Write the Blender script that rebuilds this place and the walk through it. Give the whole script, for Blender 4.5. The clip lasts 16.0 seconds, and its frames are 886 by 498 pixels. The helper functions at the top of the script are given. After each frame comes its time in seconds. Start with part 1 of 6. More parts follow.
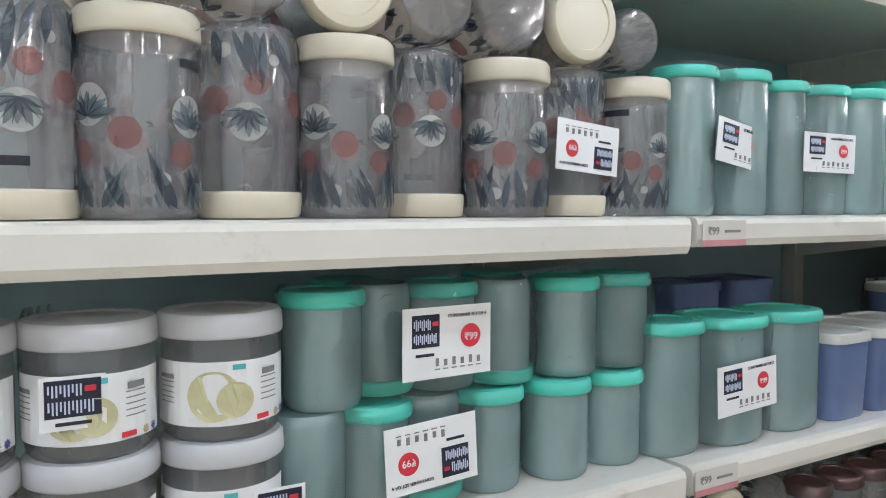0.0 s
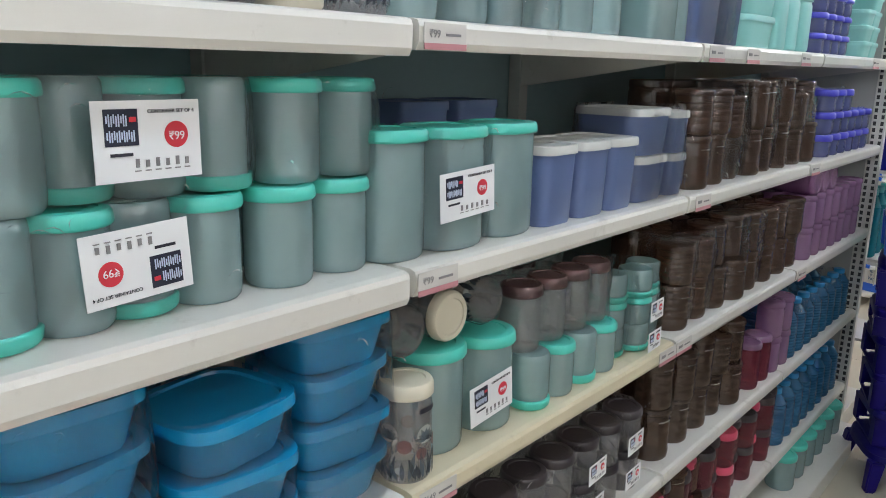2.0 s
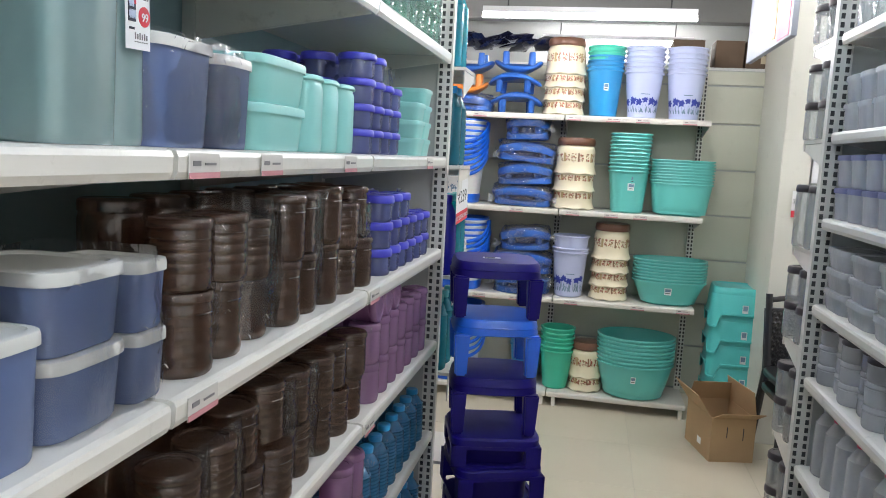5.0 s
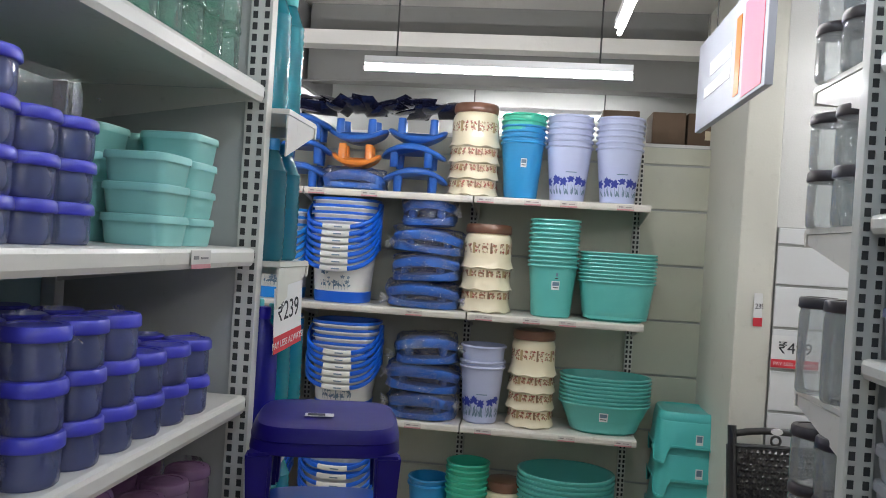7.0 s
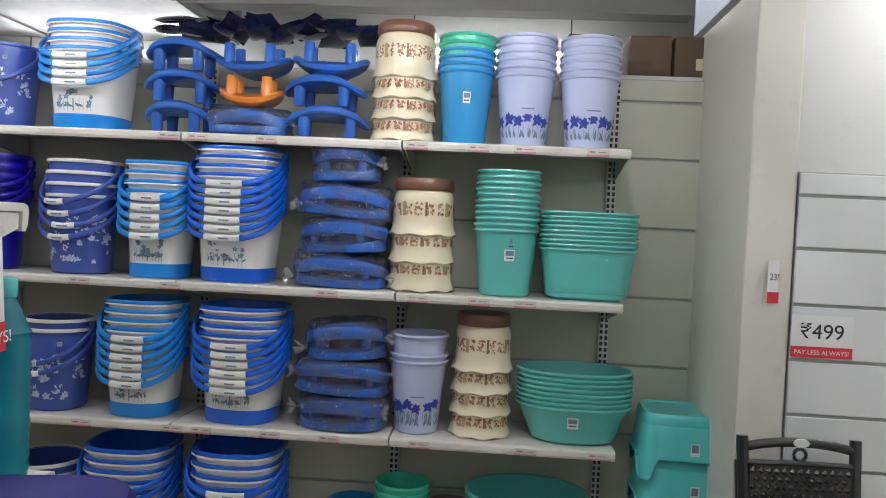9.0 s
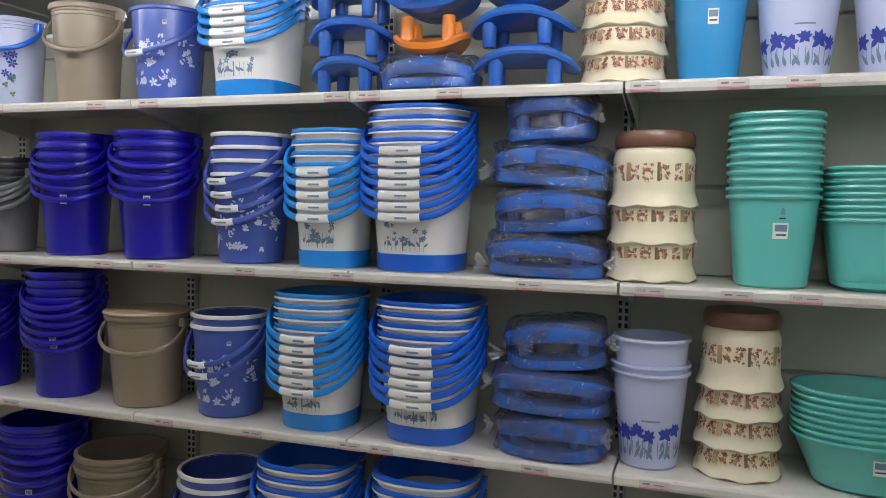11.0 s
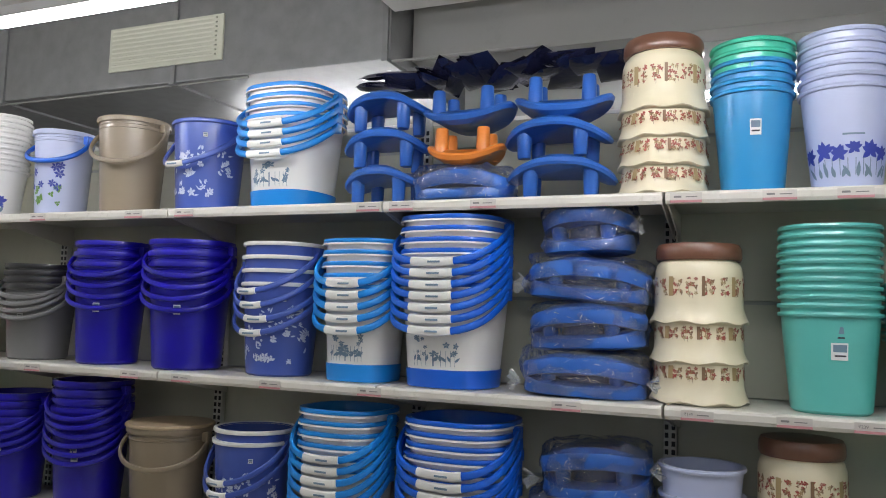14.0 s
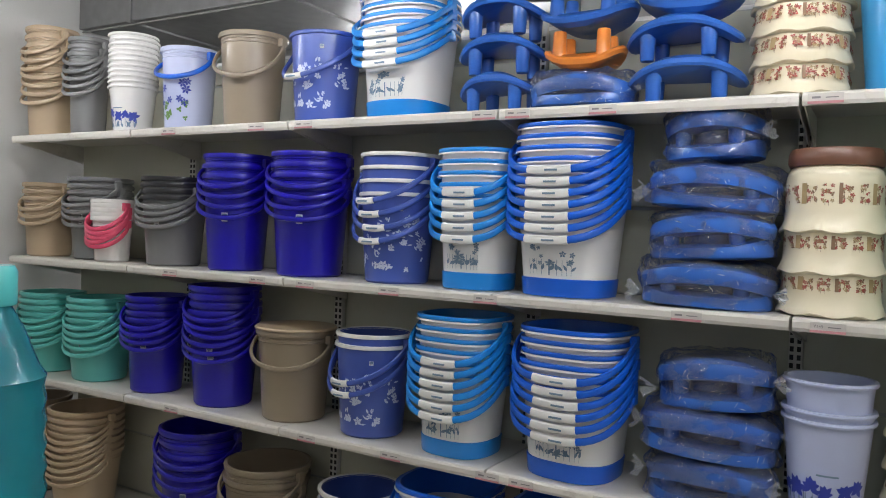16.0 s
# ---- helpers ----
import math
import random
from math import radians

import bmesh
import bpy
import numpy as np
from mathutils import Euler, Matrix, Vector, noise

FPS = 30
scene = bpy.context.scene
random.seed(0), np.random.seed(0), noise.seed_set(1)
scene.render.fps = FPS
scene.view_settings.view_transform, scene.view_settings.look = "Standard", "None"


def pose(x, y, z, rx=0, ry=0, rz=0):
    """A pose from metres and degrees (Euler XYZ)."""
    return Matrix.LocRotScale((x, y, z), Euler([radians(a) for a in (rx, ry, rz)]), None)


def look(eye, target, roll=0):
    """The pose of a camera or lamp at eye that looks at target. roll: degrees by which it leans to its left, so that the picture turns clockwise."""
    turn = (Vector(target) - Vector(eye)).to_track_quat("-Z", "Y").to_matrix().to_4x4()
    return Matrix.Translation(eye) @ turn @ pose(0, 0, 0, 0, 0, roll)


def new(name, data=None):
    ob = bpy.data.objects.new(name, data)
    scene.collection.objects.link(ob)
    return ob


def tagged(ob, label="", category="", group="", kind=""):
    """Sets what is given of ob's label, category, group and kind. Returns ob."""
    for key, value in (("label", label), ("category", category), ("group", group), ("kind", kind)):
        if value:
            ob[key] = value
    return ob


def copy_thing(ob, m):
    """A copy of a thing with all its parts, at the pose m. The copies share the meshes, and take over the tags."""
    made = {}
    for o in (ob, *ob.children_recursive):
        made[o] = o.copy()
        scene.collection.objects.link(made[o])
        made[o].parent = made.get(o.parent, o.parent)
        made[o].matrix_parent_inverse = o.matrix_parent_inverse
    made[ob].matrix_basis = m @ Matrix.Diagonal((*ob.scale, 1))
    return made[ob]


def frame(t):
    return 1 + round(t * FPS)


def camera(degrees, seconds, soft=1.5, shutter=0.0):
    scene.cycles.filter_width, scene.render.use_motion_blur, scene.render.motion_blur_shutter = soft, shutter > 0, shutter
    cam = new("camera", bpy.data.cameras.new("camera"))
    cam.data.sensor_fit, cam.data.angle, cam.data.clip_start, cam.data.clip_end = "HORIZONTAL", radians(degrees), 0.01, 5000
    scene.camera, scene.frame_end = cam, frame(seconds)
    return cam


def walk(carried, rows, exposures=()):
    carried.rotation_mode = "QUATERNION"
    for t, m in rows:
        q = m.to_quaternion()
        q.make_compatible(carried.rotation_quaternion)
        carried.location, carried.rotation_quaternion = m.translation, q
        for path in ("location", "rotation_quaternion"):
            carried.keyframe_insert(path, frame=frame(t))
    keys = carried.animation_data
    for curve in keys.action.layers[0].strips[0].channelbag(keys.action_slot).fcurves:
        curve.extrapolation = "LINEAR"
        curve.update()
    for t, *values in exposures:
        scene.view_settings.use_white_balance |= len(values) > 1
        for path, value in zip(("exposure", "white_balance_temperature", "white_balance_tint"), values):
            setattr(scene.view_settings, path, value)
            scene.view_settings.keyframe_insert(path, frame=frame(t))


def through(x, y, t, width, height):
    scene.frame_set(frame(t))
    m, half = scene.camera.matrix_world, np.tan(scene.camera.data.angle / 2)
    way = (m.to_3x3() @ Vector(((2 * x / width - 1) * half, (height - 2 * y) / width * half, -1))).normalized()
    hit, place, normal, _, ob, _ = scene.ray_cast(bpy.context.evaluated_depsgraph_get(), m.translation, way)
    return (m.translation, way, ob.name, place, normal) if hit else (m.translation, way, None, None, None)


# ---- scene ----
cam = camera(59.8, 16.0, soft=0.95)
PATH = [
    (0, (0.685, 0.208, 1.613), (-1.026, 1.238, 1.502), 0.1),
    (0.5, (0.692, 0.219, 1.601), (-0.898, 1.42, 1.425), 0.3),
    (1, (0.691, 0.232, 1.573), (-0.79, 1.549, 1.306), 0.5),
    (1.5, (0.683, 0.248, 1.555), (-0.689, 1.651, 1.17), 0.8),
    (2, (0.689, 0.255, 1.541), (-0.575, 1.734, 1.078), 1.2),
    (2.5, (0.697, 0.267, 1.536), (-0.427, 1.839, 1.02), 2.0),
    (3, (0.69, 0.305, 1.552), (-0.317, 1.955, 1.039), 3.2),
    (3.5, (0.678, 0.441, 1.567), (-0.248, 2.155, 1.113), 3.5),
    (4, (0.652, 0.599, 1.571), (-0.092, 2.41, 1.164), 4.2),
    (4.5, (0.567, 0.788, 1.595), (-0.032, 2.664, 1.246), 3.2),
    (5, (0.519, 1.005, 1.611), (0.152, 2.956, 1.366), 3.0),
    (5.2, (0.518, 1.109, 1.614), (0.188, 3.065, 1.361), 3.5),
    (7.3, (0.625, 2.179, 1.633), (0.412, 4.168, 1.638), 3.5),
    (7.5, (0.633, 2.247, 1.63), (0.409, 4.234, 1.621), 3.6),
    (8, (0.61, 2.507, 1.633), (0.389, 4.493, 1.576), 3.1),
    (8.5, (0.613, 2.735, 1.576), (0.496, 4.731, 1.533), 1.5),
    (9, (0.708, 2.976, 1.564), (0.57, 4.97, 1.507), 2.7),
    (9.5, (0.689, 3.221, 1.536), (0.519, 5.213, 1.483), 2.8),
    (10, (0.668, 3.415, 1.546), (0.34, 5.386, 1.461), 1.1),
    (10.2, (0.635, 3.473, 1.539), (0.147, 5.41, 1.435), 0.9),
    (12.5, (0.541, 3.775, 1.52), (-0.177, 5.639, 1.414), 0.9),
    (13, (0.557, 3.77, 1.525), (-0.174, 5.631, 1.468), 1.0),
    (13.5, (0.562, 3.754, 1.527), (-0.18, 5.609, 1.633), 1.6),
    (14, (0.574, 3.756, 1.525), (-0.19, 5.596, 1.7), 1.7),
    (14.5, (0.571, 3.747, 1.532), (-0.203, 5.581, 1.719), 2.1),
    (15, (0.57, 3.745, 1.523), (-0.213, 5.58, 1.671), 2.5),
    (15.5, (0.557, 3.743, 1.507), (-0.326, 5.538, 1.515), 2.5),
    (16, (0.546, 3.745, 1.496), (-0.461, 5.473, 1.449), 2.0),
]
walk(cam, [(t, look(eye, target, roll)) for t, eye, target, roll in PATH],
     exposures=((0, 0.46), (2.5, 0.50), (4, 0.6), (5, 0.68), (7.3, 0.05), (9, 0.05), (10.2, 0.06), (12.5, 0.08), (14.5, 0.03), (16, 0.13)))

# ---------- light ----------
world = bpy.data.worlds.new("world")
scene.world = world
world.use_nodes = True
world.node_tree.nodes["Background"].inputs[0].default_value = (0.8, 0.88, 1.0, 1)
world.node_tree.nodes["Background"].inputs[1].default_value = 0.05
TUBE_GLOW, AISLE_GLOW = 70, 43


# ---------- materials ----------
def nodes_of(name):
    m = bpy.data.materials.new(name)
    m.use_nodes = True
    return m, m.node_tree.nodes, m.node_tree.links, m.node_tree.nodes["Principled BSDF"]


def varied(nt, links, color, amount, scale, dirt=0.0):
    """A colour that drifts a little at two scales and from object to object."""
    tc = nt.new("ShaderNodeTexCoord")
    n1 = nt.new("ShaderNodeTexNoise")
    n1.inputs["Scale"].default_value, n1.inputs["Detail"].default_value = scale, 4
    links.new(tc.outputs["Object"], n1.inputs["Vector"])
    info = nt.new("ShaderNodeObjectInfo")
    add = nt.new("ShaderNodeMath")
    add.operation = "MULTIPLY_ADD"
    links.new(info.outputs["Random"], add.inputs[0])
    add.inputs[1].default_value = 0.5
    links.new(n1.outputs["Fac"], add.inputs[2])
    ramp = nt.new("ShaderNodeMapRange")
    ramp.inputs["From Min"].default_value, ramp.inputs["From Max"].default_value = 0.3, 1.2
    ramp.inputs["To Min"].default_value, ramp.inputs["To Max"].default_value = 1 - amount, 1 + amount
    links.new(add.outputs[0], ramp.inputs["Value"])
    mul = nt.new("ShaderNodeVectorMath")
    mul.operation = "SCALE"
    mul.inputs[0].default_value = color
    links.new(ramp.outputs[0], mul.inputs["Scale"])
    out = mul.outputs[0]
    if dirt:
        n2 = nt.new("ShaderNodeTexNoise")
        n2.inputs["Scale"].default_value, n2.inputs["Detail"].default_value, n2.inputs["Roughness"].default_value = scale * 6, 8, 0.7
        links.new(tc.outputs["Object"], n2.inputs["Vector"])
        r2 = nt.new("ShaderNodeMapRange")
        r2.inputs["From Min"].default_value, r2.inputs["From Max"].default_value = 0.58, 0.78
        r2.inputs["To Max"].default_value = dirt
        links.new(n2.outputs["Fac"], r2.inputs["Value"])
        mix = nt.new("ShaderNodeMix")
        mix.data_type = "RGBA"
        links.new(r2.outputs[0], mix.inputs["Factor"])
        links.new(out, mix.inputs[6])
        mix.inputs[7].default_value = (color[0] * 0.45, color[1] * 0.42, color[2] * 0.36, 1)
        out = mix.outputs[2]
    return out


def solid(name, color, rough=0.45, metal=0.0, vary=0.06, scale=6.0, dirt=0.0, bump=0.0, bump_scale=80.0, coat=0.0, through=0.0):
    m, nt, links, b = nodes_of(name)
    links.new(varied(nt, links, color, vary, scale, dirt), b.inputs["Base Color"])
    b.inputs["Roughness"].default_value, b.inputs["Metallic"].default_value = rough, metal
    if coat:
        b.inputs["Coat Weight"].default_value, b.inputs["Coat Roughness"].default_value = coat, 0.12
    if through:
        b.inputs["Transmission Weight"].default_value = through
    if bump:
        tc, n, bp = nt.new("ShaderNodeTexCoord"), nt.new("ShaderNodeTexNoise"), nt.new("ShaderNodeBump")
        n.inputs["Scale"].default_value, n.inputs["Detail"].default_value = bump_scale, 5
        links.new(tc.outputs["Object"], n.inputs["Vector"])
        links.new(n.outputs["Fac"], bp.inputs["Height"])
        bp.inputs["Strength"].default_value, bp.inputs["Distance"].default_value = bump, 0.004
        links.new(bp.outputs[0], b.inputs["Normal"])
    return m


def clear(name, tint, body, haze=0.25, rough=0.15, gloss=0.9, bump=0.0, bump_scale=30.0, edge=0.25, sheen=0.03):
    """Thin see-through plastic: tinted passage, a hazy body and a gloss that grows at grazing angles."""
    m, nt, links, b = nodes_of(name)
    b.inputs["Base Color"].default_value = (*body, 1)
    b.inputs["Roughness"].default_value = 0.5
    tr, gl, mx, mg, lw = (nt.new("ShaderNode" + k) for k in ("BsdfTransparent", "BsdfGlossy", "MixShader", "MixShader", "LayerWeight"))
    tr.inputs[0].default_value = (*tint, 1)
    gl.inputs["Roughness"].default_value = rough
    lw.inputs["Blend"].default_value = edge
    mulf = nt.new("ShaderNodeMath")
    mulf.operation = "MULTIPLY_ADD"
    mulf.inputs[1].default_value, mulf.inputs[2].default_value = gloss * 0.7, sheen
    tc, n = nt.new("ShaderNodeTexCoord"), nt.new("ShaderNodeTexNoise")
    n.inputs["Scale"].default_value, n.inputs["Detail"].default_value = bump_scale, 3
    mp = nt.new("ShaderNodeMapping")
    mp.inputs["Scale"].default_value = (0.8, 0.8, 0.5)
    links.new(tc.outputs["Object"], mp.inputs["Vector"])
    links.new(mp.outputs["Vector"], n.inputs["Vector"])
    hz = nt.new("ShaderNodeMapRange")
    hz.inputs["From Min"].default_value, hz.inputs["From Max"].default_value = 0.3, 0.7
    hz.inputs["To Min"].default_value, hz.inputs["To Max"].default_value = haze * 0.92, min(haze * 1.08, 0.95)
    links.new(n.outputs["Fac"], hz.inputs["Value"])
    if bump:
        bp = nt.new("ShaderNodeBump")
        bp.inputs["Strength"].default_value, bp.inputs["Distance"].default_value = bump, 0.02
        links.new(n.outputs["Fac"], bp.inputs["Height"])
        links.new(bp.outputs[0], gl.inputs["Normal"])
        links.new(bp.outputs[0], lw.inputs["Normal"])
    tl, half = nt.new("ShaderNodeBsdfTranslucent"), nt.new("ShaderNodeMixShader")
    tl.inputs[0].default_value = (*body, 1)
    half.inputs[0].default_value = 0.35
    links.new(b.outputs[0], half.inputs[1])
    links.new(tl.outputs[0], half.inputs[2])
    links.new(hz.outputs[0], mx.inputs[0])
    links.new(tr.outputs[0], mx.inputs[1])
    links.new(half.outputs[0], mx.inputs[2])
    links.new(lw.outputs["Fresnel"], mulf.inputs[0])
    links.new(mulf.outputs[0], mg.inputs[0])
    links.new(mx.outputs[0], mg.inputs[1])
    links.new(gl.outputs[0], mg.inputs[2])
    links.new(mg.outputs[0], nt["Material Output"].inputs["Surface"])
    return m


def glow(name, color, strength):
    m, nt, links, b = nodes_of(name)
    b.inputs["Base Color"].default_value = (0.9, 0.9, 0.9, 1)
    b.inputs["Emission Color"].default_value = (*color, 1)
    b.inputs["Emission Strength"].default_value = strength
    return m


SHELF = solid("shelf white enamel", (0.73, 0.70, 0.64), 0.38, vary=0.06, scale=3, dirt=0.5, coat=0.3)
SHELF_CREAM = solid("shelf cream enamel", (0.70, 0.62, 0.44), 0.4, vary=0.05, scale=3, dirt=0.35, coat=0.2)
POST = solid("post enamel", (0.66, 0.65, 0.60), 0.4, vary=0.05, scale=4, dirt=0.3)
SLOT = solid("slot shadow", (0.05, 0.05, 0.05), 0.8)
BACK = solid("back panel grey", (0.44, 0.45, 0.43), 0.55, vary=0.05, scale=2, dirt=0.15)
BACK_A = solid("back panel blue grey", (0.38, 0.53, 0.55), 0.5, vary=0.05, scale=2, dirt=0.15)
SLAT = solid("slat panel grey green", (0.56, 0.56, 0.46), 0.42, vary=0.05, scale=2, dirt=0.15)
SLATW = solid("slat panel white", (0.72, 0.73, 0.74), 0.4, vary=0.04, scale=2)
WALL = solid("painted wall", (0.70, 0.70, 0.68), 0.75, vary=0.06, scale=1.2, dirt=0.2, bump=0.2, bump_scale=120)
PILLAR = solid("pillar paint", (0.66, 0.65, 0.58), 0.6, vary=0.05, scale=1.5, dirt=0.3, bump=0.15, bump_scale=90)
CEIL = solid("ceiling paint", (0.70, 0.68, 0.64), 0.85, vary=0.08, scale=0.8, dirt=0.2, bump=0.3, bump_scale=60)
BEAM = solid("grey beam paint", (0.24, 0.235, 0.225), 0.8, vary=0.08, scale=1.5, dirt=0.2)
DUCT = solid("galvanised duct", (0.23, 0.23, 0.23), 0.45, 0.35, vary=0.2, scale=14, dirt=0.3)
CABLE = solid("dark cable", (0.05, 0.05, 0.05), 0.6)
TUBE = glow("tube glow", (0.97, 0.97, 1.0), TUBE_GLOW)
TUBE_AISLE = glow("aisle tube glow", (0.81, 0.97, 1.20), AISLE_GLOW)
METALW = solid("lamp body", (0.8, 0.8, 0.8), 0.4)


def floor_material():
    m, nt, links, b = nodes_of("vitrified tile floor")
    links.new(varied(nt, links, (0.60, 0.54, 0.42), 0.06, 1.5, 0.12), b.inputs["Base Color"])
    b.inputs["Roughness"].default_value = 0.3
    tc, n, r = nt.new("ShaderNodeTexCoord"), nt.new("ShaderNodeTexNoise"), nt.new("ShaderNodeMapRange")
    n.inputs["Scale"].default_value, n.inputs["Detail"].default_value = 4, 6
    links.new(tc.outputs["Object"], n.inputs["Vector"])
    r.inputs["To Min"].default_value, r.inputs["To Max"].default_value = 0.22, 0.42
    links.new(n.outputs["Fac"], r.inputs["Value"])
    links.new(r.outputs[0], b.inputs["Roughness"])
    return m


FLOOR = floor_material()
GROUT = solid("grout", (0.46, 0.43, 0.36), 0.6)


# ---------- mesh helpers ----------
def mesh_object(name, bm, mat, smooth=False):
    me = bpy.data.meshes.new(name)
    bmesh.ops.recalc_face_normals(bm, faces=bm.faces)
    if smooth:
        for f in bm.faces:
            f.smooth = True
        for e in bm.edges:
            if len(e.link_faces) == 2 and e.calc_face_angle() > 0.6:
                e.smooth = False
    bm.to_mesh(me)
    bm.free()
    for one in mat if isinstance(mat, (list, tuple)) else (mat,):
        me.materials.append(one)
    return new(name, me)


def part(name, bm, mat, parent, label="", smooth=False):
    ob = mesh_object(name, bm, mat, smooth)
    ob.parent = parent
    if label:
        tagged(ob, label)
    return ob


def thing(name, m, label, category, group="", kind=""):
    ob = new(name)
    ob.empty_display_size = 0.05
    ob.matrix_basis = m
    return tagged(ob, label, category, group, kind)


def box(bm, x0, x1, y0, y1, z0, z1, bevel=0.0, mi=0):
    vs = [bm.verts.new((x, y, z)) for x in (x0, x1) for y in (y0, y1) for z in (z0, z1)]
    fs = [bm.faces.new([vs[i] for i in q]) for q in ((0, 1, 3, 2), (4, 6, 7, 5), (0, 4, 5, 1), (2, 3, 7, 6), (0, 2, 6, 4), (1, 5, 7, 3))]
    for f in fs:
        f.material_index = mi
    if bevel:
        es = list({e for f in fs for e in f.edges})
        bmesh.ops.bevel(bm, geom=es, offset=bevel, segments=2, affect="EDGES", profile=0.6)
    return bm


def solid_box(*a, **k):
    return box(bmesh.new(), *a, **k)


def ring(seg, a=1.0, b=1.0, n=2.0):
    """Unit outline: n = 2 an ellipse, more a rounded rectangle."""
    out = []
    for i in range(seg):
        t = 2 * math.pi * i / seg
        c, s = math.cos(t), math.sin(t)
        out.append((a * math.copysign(abs(c) ** (2 / n), c), b * math.copysign(abs(s) ** (2 / n), s)))
    return out


def loft(bm, profile, seg=28, a=1.0, b=1.0, n=2.0, close_bottom=True, close_top=False, at=(0, 0, 0), mi=0, wave=None):
    """Skin a profile of (radius, height) rows round an outline. wave(angle, row): extra height."""
    out = ring(seg, a, b, n)
    rows = []
    for k, (r, z) in enumerate(profile):
        rows.append([bm.verts.new((at[0] + x * r, at[1] + y * r, at[2] + z + (wave(2 * math.pi * i / seg, k) if wave else 0))) for i, (x, y) in enumerate(out)])
    for p, q in zip(rows, rows[1:]):
        for i in range(seg):
            f = bm.faces.new((p[i], p[(i + 1) % seg], q[(i + 1) % seg], q[i]))
            f.material_index = mi
    if close_bottom:
        bm.faces.new(rows[0]).material_index = mi
    if close_top:
        bm.faces.new(rows[-1]).material_index = mi
    return bm


def tube(bm, pts, r, seg=8, flat=1.0, mi=0):
    """Sweep a round or flattened section along points."""
    pts = [Vector(p) for p in pts]
    rows = []
    for i, p in enumerate(pts):
        d = (pts[min(i + 1, len(pts) - 1)] - pts[max(i - 1, 0)]).normalized()
        u = d.cross(Vector((0, 0, 1)))
        u = u.normalized() if u.length > 1e-4 else Vector((1, 0, 0))
        w = u.cross(d)
        rows.append([bm.verts.new(p + u * r * math.cos(2 * math.pi * k / seg) + w * r * flat * math.sin(2 * math.pi * k / seg)) for k in range(seg)])
    for p, q in zip(rows, rows[1:]):
        for k in range(seg):
            bm.faces.new((p[k], p[(k + 1) % seg], q[(k + 1) % seg], q[k])).material_index = mi
    bm.faces.new(rows[0]).material_index = mi
    bm.faces.new(rows[-1]).material_index = mi
    return bm


def structure(name, bm, mat, label, category):
    return tagged(mesh_object(name, bm, mat), label, category, "", "structure")


# ---------- plan ----------
A_X, A_BACK = 0.0, -0.50            # front and back of the container gondola
A_JOINTS = (-0.8, 0.1, 1.0, 1.905, 2.805, 3.745)
A_LEVELS = (1.927, 1.56, 1.228, 0.886, 0.54, 0.21)   # lower edges of the shelf lips
B_Y, B_BACK = 5.98, 6.38            # front and back of the bucket wall
B_JOINTS = (-3.27, -2.37, -1.46, -0.57, 0.32, 1.21)
B_LEVELS = (1.86, 1.262, 0.685, 0.06)
C_X, C_BACK = 1.21, 1.62
C_JOINTS = (1.72, 2.62, 3.52)
C_LEVELS = (1.99, 1.70, 1.442, 1.176, 0.946, 0.66, 0.36, 0.06)
CEIL_Z = 3.05

# ---------- room ----------
structure("floor", solid_box(-3.6, 3.4, -1.6, 8.3, -0.06, -0.003), GROUT, "pale beige vitrified floor with thin dull joints", "floor")
floor = bpy.data.objects["floor"]
structure("ceiling", solid_box(-3.6, 3.4, -1.6, 8.3, CEIL_Z, CEIL_Z + 0.1), CEIL, "off-white painted concrete ceiling", "ceiling")
structure("wall_west", solid_box(-3.6, -3.45, -1.6, 8.3, 0, CEIL_Z), WALL, "off-white painted side wall", "wall")
structure("wall_east", solid_box(3.25, 3.4, -1.6, 8.3, 0, CEIL_Z), WALL, "off-white painted side wall", "wall")
structure("wall_south", solid_box(-3.45, 3.25, -1.6, -1.45, 0, CEIL_Z), WALL, "off-white painted wall", "wall")
structure("wall_north", solid_box(-3.45, 3.25, 8.15, 8.3, 0, CEIL_Z), WALL, "pale wall of the store room behind", "wall")


def slat_wall(name, x0, x1, y, edges, mat, label):
    """Horizontal panels with a groove between each two, facing the aisle."""
    root = thing(name, pose(0, 0, 0), label, "wall panel", "", "structure")
    part("backing", solid_box(x0, x1, y + 0.012, y + 0.03, edges[0], edges[-1]), BACK, root)
    for z0, z1 in zip(edges, edges[1:]):
        part("panel", solid_box(x0, x1, y, y + 0.0115, z0 + 0.006, z1 - 0.006, bevel=0.003), mat, root)
    return root


B_EDGES = (0.06, 0.10, 0.40, 0.695, 0.995, 1.295, 1.597, 1.898, 2.145, 2.245)
for k, (x0, x1) in enumerate(zip(B_JOINTS, B_JOINTS[1:] + (1.78,))):
    if k < 5:
        slat_wall("slat_panel", x0 + 0.001, x1 - 0.001, B_BACK, B_EDGES, SLAT, "grey-green grooved back panel behind the buckets")
slat_wall("slat_panel", 1.211, 1.80, B_BACK, B_EDGES, SLAT, "grey-green grooved wall panel beside the shelves")
slat_wall("slat_panel", 1.732, 3.25, 5.69, (0.05, 0.22, 0.41, 0.60, 0.79, 0.975, 1.165, 1.355, 1.548, 1.73, 1.812), SLATW, "white grooved wall panel beside the pillar")
structure("pillar", solid_box(1.565, 1.725, 5.70, 6.6, 0, CEIL_Z, bevel=0.008), PILLAR, "square off-white painted pillar", "pillar")
structure("wall_display", solid_box(1.732, 3.25, 5.725, 5.85, 0, CEIL_Z), WALL, "bright white wall above the grooved panel", "wall")
